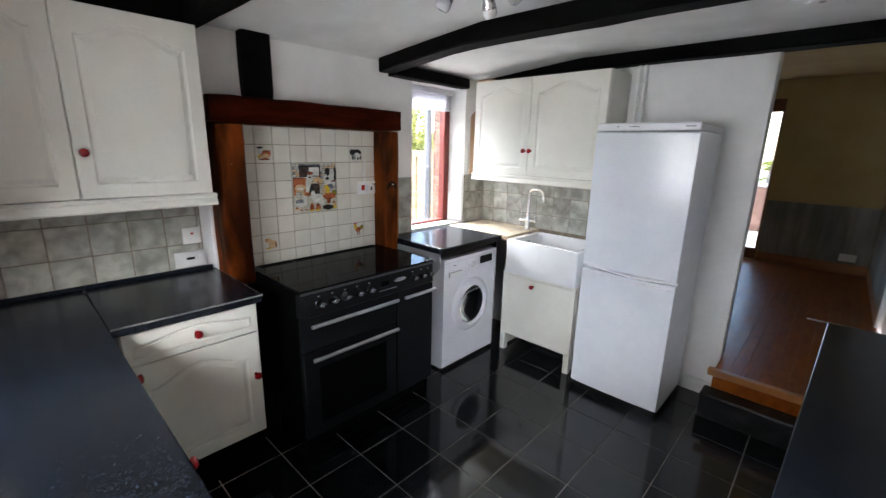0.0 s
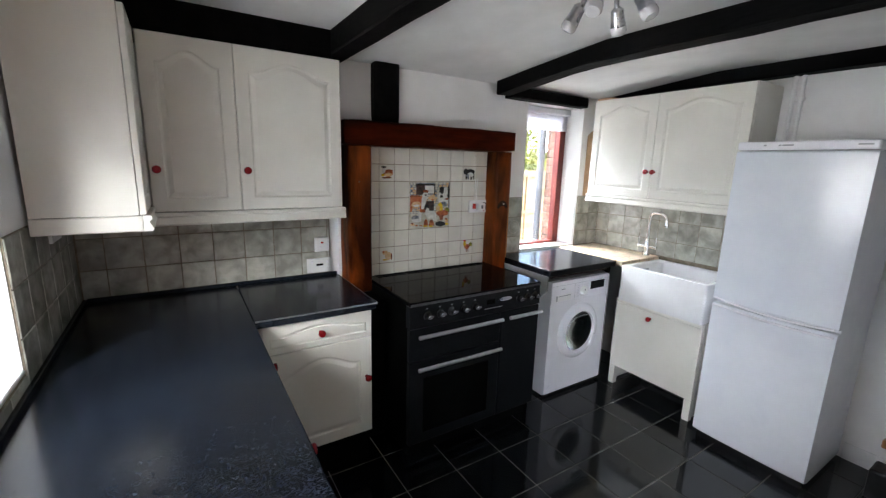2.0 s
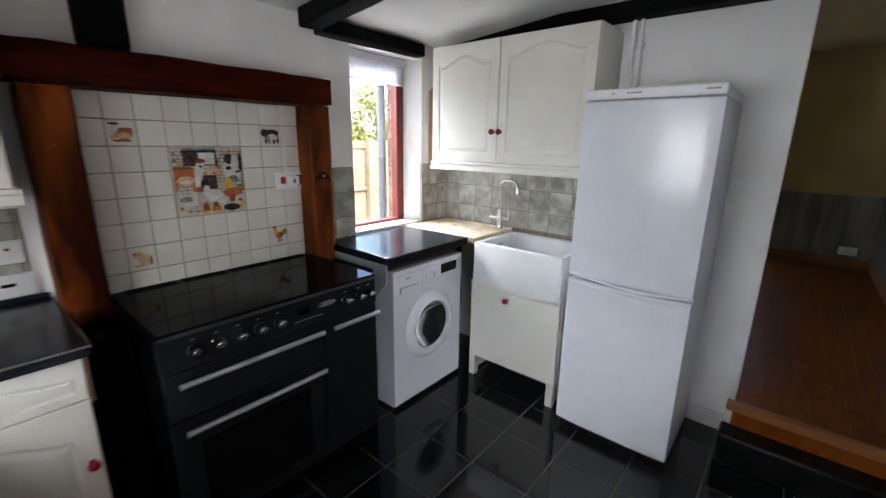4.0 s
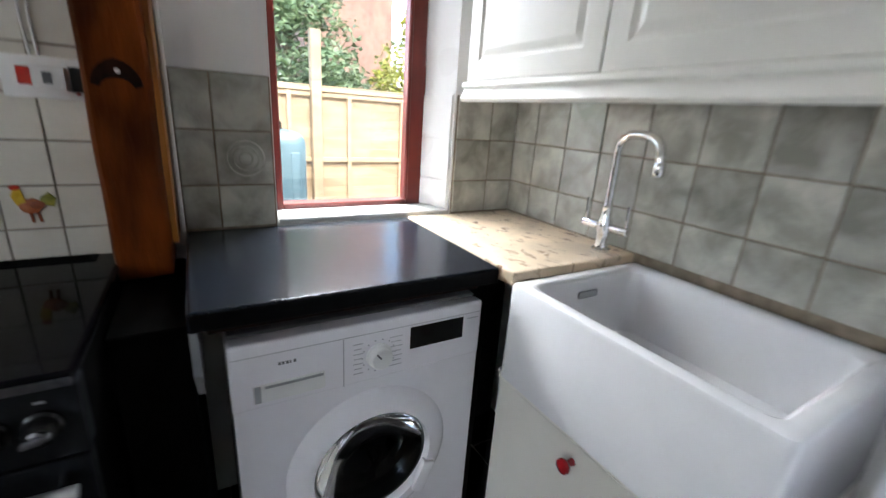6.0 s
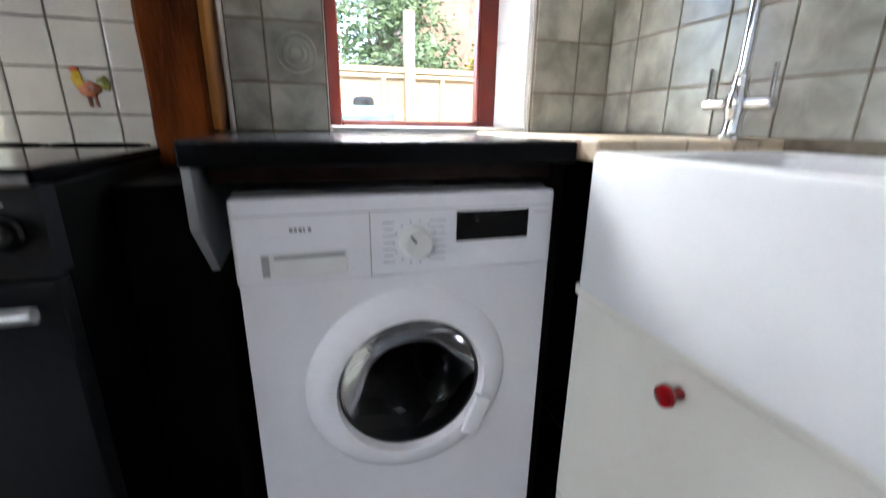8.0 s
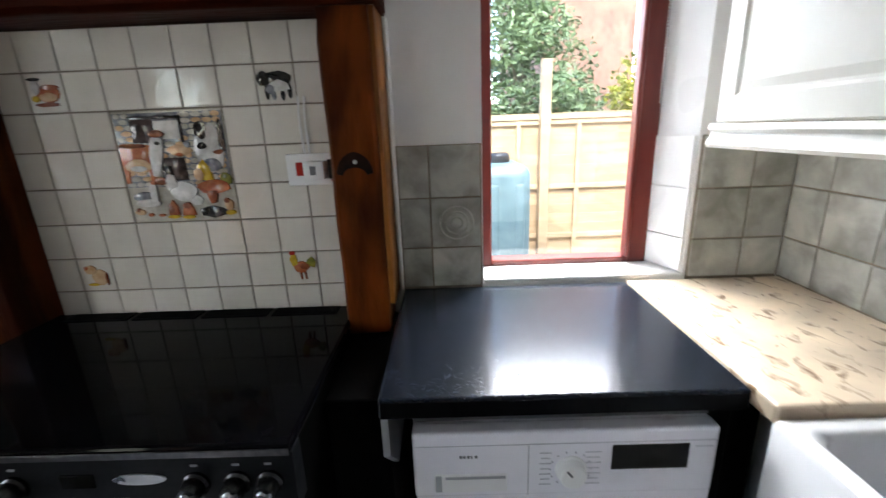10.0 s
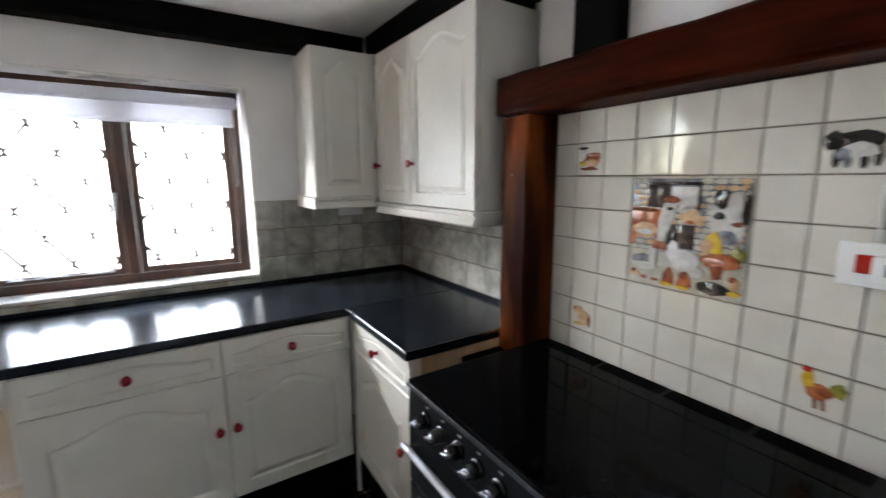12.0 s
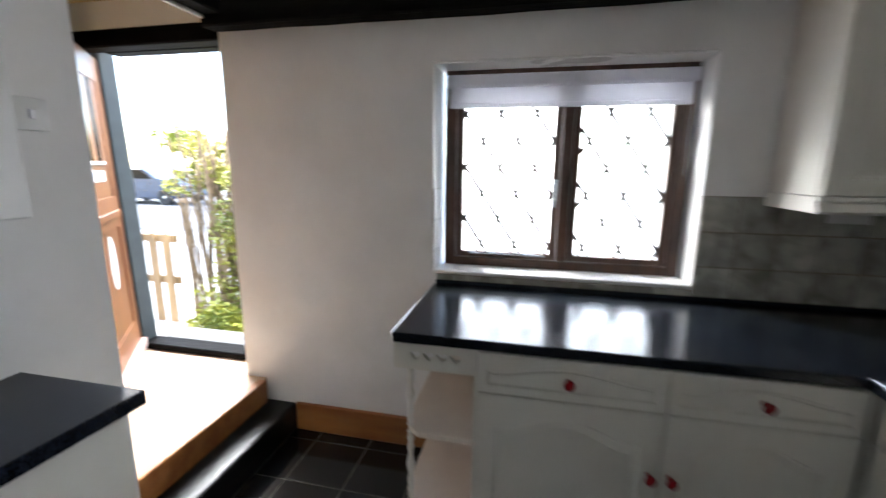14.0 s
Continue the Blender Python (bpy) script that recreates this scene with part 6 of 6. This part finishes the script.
# moulded farmyard picture over nine tiles: stone wall behind, animals in front
part("picture_tile", box((PX - 0.007, 2.748, 1.182), (PX, 3.050, 1.485), 0.003), P_STONE, tiled, "moulded farmyard picture tile")
rp = random.Random(3)
stones = []
for row in range(13):
    v, u = 0.138 - 0.0152 * row, -0.146 + 0.012 * (row % 2)
    while u < 0.135:
        w = rp.uniform(0.016, 0.034)
        if not (-0.105 < u + w / 2 < 0.032 and v > 0.066):
            stones.append((P_STONE if rp.random() < 0.75 else P_TAN, 1.0, blob(min(u + w / 2, 0.130), v, w * 0.49, 0.0072, 8, 0.05, row * 31 + int(u * 900))))
        u += w
painted([(P_GREY, 0.2, [(-0.147, -0.052), (0.147, -0.052), (0.147, 0.145), (-0.147, 0.145)])], 2.899, 1.3335, tiled, 1.0, "mortar_shadow")
painted(stones, 2.899, 1.3335, tiled, 1.0, "wall_stone")
painted([
    (P_DARK, 1.5, [(-0.105, 0.068), (-0.042, 0.068), (-0.042, 0.132), (-0.105, 0.132)]), (P_WHITE, 1.5, [(-0.040, 0.076), (0.028, 0.076), (0.028, 0.124), (-0.040, 0.124)]), (P_BLACK, 2, [(-0.108, 0.128), (0.036, 0.128), (0.036, 0.136), (-0.108, 0.136)]), (P_BLACK, 2, [(0.028, 0.066), (0.036, 0.066), (0.036, 0.130), (0.028, 0.130)]),
    (P_DARK, 1.5, [(-0.044, -0.036), (0.028, -0.036), (0.028, 0.026), (-0.044, 0.026)]), (P_BLACK, 1.7, [(-0.044, -0.036), (-0.012, -0.036), (-0.012, 0.004), (-0.044, 0.004)]),
    # brown cow
    (P_RUST, 3, [(-0.147, -0.004), (-0.062, -0.006), (-0.056, 0.060), (-0.090, 0.066), (-0.140, 0.066), (-0.147, 0.056)]), (P_TAN, 4, blob(-0.103, 0.006, 0.036, 0.020, 14, 0.08, 2)), (P_WHITE, 4.5, blob(-0.104, -0.001, 0.022, 0.008, 12, 0.1, 5)), (P_BROWN, 3, blob(-0.108, 0.060, 0.040, 0.006, 12, 0.1, 3)),
    (P_RUST, 3, [(-0.147, -0.040), (-0.136, -0.040), (-0.130, 0.000), (-0.147, 0.000)]), (P_RUST, 3.5, [(-0.076, -0.045), (-0.062, -0.045), (-0.058, 0.010), (-0.078, 0.010)]),
    (P_WHITE, 5, [(-0.068, -0.022), (-0.052, -0.024), (-0.030, 0.030), (-0.022, 0.074), (-0.036, 0.088), (-0.054, 0.080), (-0.066, 0.040)]), (P_BROWN, 5.5, blob(-0.036, 0.090, 0.020, 0.010, 12, 0.15, 6)), (P_BLACK, 5.6, blob(-0.038, 0.066, 0.008, 0.005)), (P_BROWN, 4, blob(-0.050, -0.036, 0.016, 0.012, 10, 0.2, 8)),
    # resting lamb, black and white cow
    (P_TAN, 3, blob(0.018, 0.046, 0.034, 0.015, 14, 0.12, 9)), (P_RUST, 3.3, blob(0.016, 0.034, 0.012, 0.005, 10, 0.2)), (P_GREY, 3, blob(0.040, 0.060, 0.010, 0.008, 10, 0.3, 11)),
    (P_WHITE, 3, blob(0.100, 0.046, 0.042, 0.062, 16, 0.06, 12)), (P_BLACK, 4, blob(0.084, 0.098, 0.018, 0.024, 12, 0.2, 13)), (P_BLACK, 4, blob(0.138, 0.078, 0.009, 0.044, 12, 0.2, 14)), (P_WHITE, 5, blob(0.114, 0.080, 0.016, 0.034, 14, 0.06, 15)), (P_BLACK, 5, blob(0.082, 0.056, 0.014, 0.008, 10, 0.3, 16)), (P_BROWN, 5.3, blob(0.124, 0.038, 0.014, 0.006, 10, 0.2, 17)), (P_GREY, 4, blob(0.100, 0.004, 0.028, 0.018, 12, 0.15, 18)),
    # rooster
    (P_YELLOW, 4, [(0.052, -0.036), (0.098, -0.040), (0.092, 0.000), (0.076, 0.020), (0.058, 0.002)]), (P_TAN, 4.5, blob(0.058, -0.022, 0.014, 0.018, 12, 0.1, 19)), (P_OLIVE, 4, blob(0.130, -0.038, 0.016, 0.018, 10, 0.2, 20)), (P_RUST, 5, blob(0.094, -0.056, 0.046, 0.020, 14, 0.1, 21)), (P_BROWN, 5, [(0.068, -0.066), (0.104, -0.066), (0.096, -0.100), (0.080, -0.104)]), (P_BLACK, 4, blob(0.082, -0.126, 0.036, 0.018, 12, 0.2, 22)),
    # hen, goose, chicks
    (P_WHITE, 5, blob(0.008, -0.066, 0.038, 0.028, 16, 0.05, 23)), (P_WHITE, 5.5, [(-0.034, -0.062), (-0.004, -0.052), (-0.012, -0.022), (-0.026, -0.016), (-0.036, -0.034)]), (P_WHITE, 4.5, blob(0.040, -0.092, 0.018, 0.014, 12, 0.1, 24)),
    (P_GREY, 4, blob(-0.108, -0.078, 0.030, 0.013, 12, 0.1, 25)), (P_WHITE, 4.2, blob(-0.098, -0.096, 0.034, 0.012, 12, 0.1, 26)), (P_WHITE, 5, [(-0.086, -0.092), (-0.068, -0.092), (-0.066, -0.048), (-0.080, -0.038), (-0.088, -0.056)]), (P_RUST, 5.2, blob(-0.072, -0.040, 0.008, 0.005)),
    (P_TAN, 3, blob(-0.128, -0.122, 0.014, 0.008, 10, 0.2, 27)), (P_BROWN, 3.2, blob(-0.132, -0.116, 0.006, 0.006)), (P_RUST, 3, blob(-0.100, -0.130, 0.008, 0.005)), (P_RUST, 3, blob(-0.068, -0.132, 0.010, 0.004)),
    (P_RUST, 5, [(-0.046, -0.132), (-0.016, -0.132), (-0.020, -0.104), (-0.030, -0.090), (-0.042, -0.104)]), (P_BROWN, 5.3, blob(-0.036, -0.116, 0.009, 0.012)), (P_RUST, 5, [(-0.008, -0.134), (0.030, -0.134), (0.026, -0.112), (0.010, -0.098), (-0.002, -0.112)]), (P_BROWN, 5.3, blob(0.010, -0.106, 0.012, 0.009)), (P_YELLOW, 5, blob(-0.034, -0.137, 0.018, 0.005)), (P_YELLOW, 5, blob(0.008, -0.139, 0.018, 0.005)),
    (P_TAN, 4, blob(0.128, -0.108, 0.014, 0.016, 10, 0.2, 28)), (P_BROWN, 4.4, blob(0.124, -0.096, 0.008, 0.007)), (P_YELLOW, 4.6, blob(0.130, -0.130, 0.014, 0.007)),
], 2.899, 1.3335, tiled)

# ---- green-grey splashback tiles ----
TS = 0.150


def tile_field(name, bed, label, axis, face, out, u0, u1, z0, z1, skip=(), start=0.0):
    """Square tiles over a grout bed on a wall; axis is the wall's long axis, out its outward sign."""
    ob = solid(name, bed, GROUT_L, label, "splashback", "structure")
    u = u0 - start
    while u < u1 - 0.01:
        z = 1.366 - TS
        while z > z0 - TS + 0.01:
            a, b, c, d = max(u, u0), min(u + TS, u1), max(z, z0), min(z + TS, z1)
            if b - a > 0.012 and d - c > 0.012 and not any(a < s[1] - 0.01 and b > s[0] + 0.01 and c < s[3] - 0.01 and d > s[2] + 0.01 for s in skip):
                g = 0.002
                lo, hi = (face + out * 0.003, face + out * 0.010)
                if axis == "y":
                    tile_piece("tile", (lo, a + g, c + g), (hi, b - g, d - g), SPLASH, ob, 0.0025)
                else:
                    tile_piece("tile", (a + g, lo, c + g), (b - g, hi, d - g), SPLASH, ob, 0.0025)
            z -= TS
        u += TS
    return ob


tile_field("splashback_west", box((-0.82, WS, 0.90), (-0.814, 2.266, 1.366)), "mottled green-grey tiles behind the west worktop", "y", -0.82, 1, WS + 0.012, 2.264, 0.918, 1.366, start=0.05)
tile_field("splashback_south", box((-0.818, WS, 0.90), (0.046, WS + 0.006, 1.366)), "mottled green-grey tiles beside the leaded window", "x", WS, 1, -0.806, 0.046, 0.918, 1.366, start=0.04)
tile_field("splashback_sill", box((0.052, WS, 0.90), (1.178, WS + 0.006, 0.962)), "strip of green-grey tiles under the leaded window", "x", WS, 1, 0.054, 1.176, 0.918, 0.962)
splash_window = tile_field("splashback_window", box((WX, 3.50, 0.90), (WX + 0.006, 3.742, 1.366)), "green-grey tiles left of the small window", "y", WX, 1, 3.502, 3.740, 0.942, 1.366, start=0.06)
tile_field("splashback_corner", box((WX, 4.362, 0.90), (WX + 0.006, 4.634, 1.366)), "green-grey tiles in the corner by the sink", "y", WX, 1, 4.364, 4.632, 0.946, 1.366)
tile_field("splashback_sink", box((-0.742, WN - 0.006, 0.90), (0.53, WN, 1.400)), "mottled green-grey tiles behind the sink", "x", WN, -1, -0.738, 0.528, 0.946, 1.398, start=0.03)
# embossed roundel on one tile by the window
bm = None
for r in (0.050, 0.034, 0.018):
    bm = lathe([(r - 0.004, 0), (r - 0.002, 0.0022), (r, 0.0022), (r + 0.002, 0)], Matrix.Translation((WX + 0.0098, 3.668, 1.141)) @ Matrix.Rotation(radians(90), 4, "Y"), 28, bm, caps=False)
part("embossed_roundel", bm, SPLASH, splash_window, "", True)
ob = solid("splashback_reveal", box((1.1985, 0.937, 0.983), (1.2, WS, 1.37)), GROUT_L, "pale tiles on the leaded window reveal", "splashback", "structure")
for k in range(3):
    zb = 1.37 - TS * k
    tile_piece("tile", (1.1925, 0.938, max(zb - TS, 0.984) + 0.002), (1.1985, WS - 0.002, zb - 0.002), SILL, ob, 0.002)

# ---- floor tiles ----
FP, fx, fy_ = 0.2955, 0.0575, 3.5375
i0, i1 = math.floor((-0.82 - fx) / FP), math.ceil((WE - fx) / FP)
j0, j1 = math.floor((WS - fy_) / FP), math.ceil((WN - fy_) / FP)
for i in range(i0, i1):
    for j in range(j0, j1):
        a, b, c, d = max(fx + FP * i, -0.82), min(fx + FP * (i + 1), WE), max(fy_ + FP * j, WS), min(fy_ + FP * (j + 1), WN)
        if b - a > 0.02 and d - c > 0.02:
            tile_piece("tile", (a + 0.0026, c + 0.0026, -0.008), (b - 0.0026, d - 0.0026, 0.0), FLOORTILE, floor, 0.0012)

# parquet strips of the hall floor near the kitchen
for i in range(11):
    for j in range(12):
        x, y = 1.292 + 0.0705 * i, 4.46 + 0.30 * j - (0.15 if i % 2 else 0)
        tile_piece("plank", (x + 0.0006, max(y, 4.4595) + 0.0006, 0.278), (min(x + 0.0699, WE - 0.022), y + 0.2994, 0.287), PARQUET, floor_hall, 0.0008)
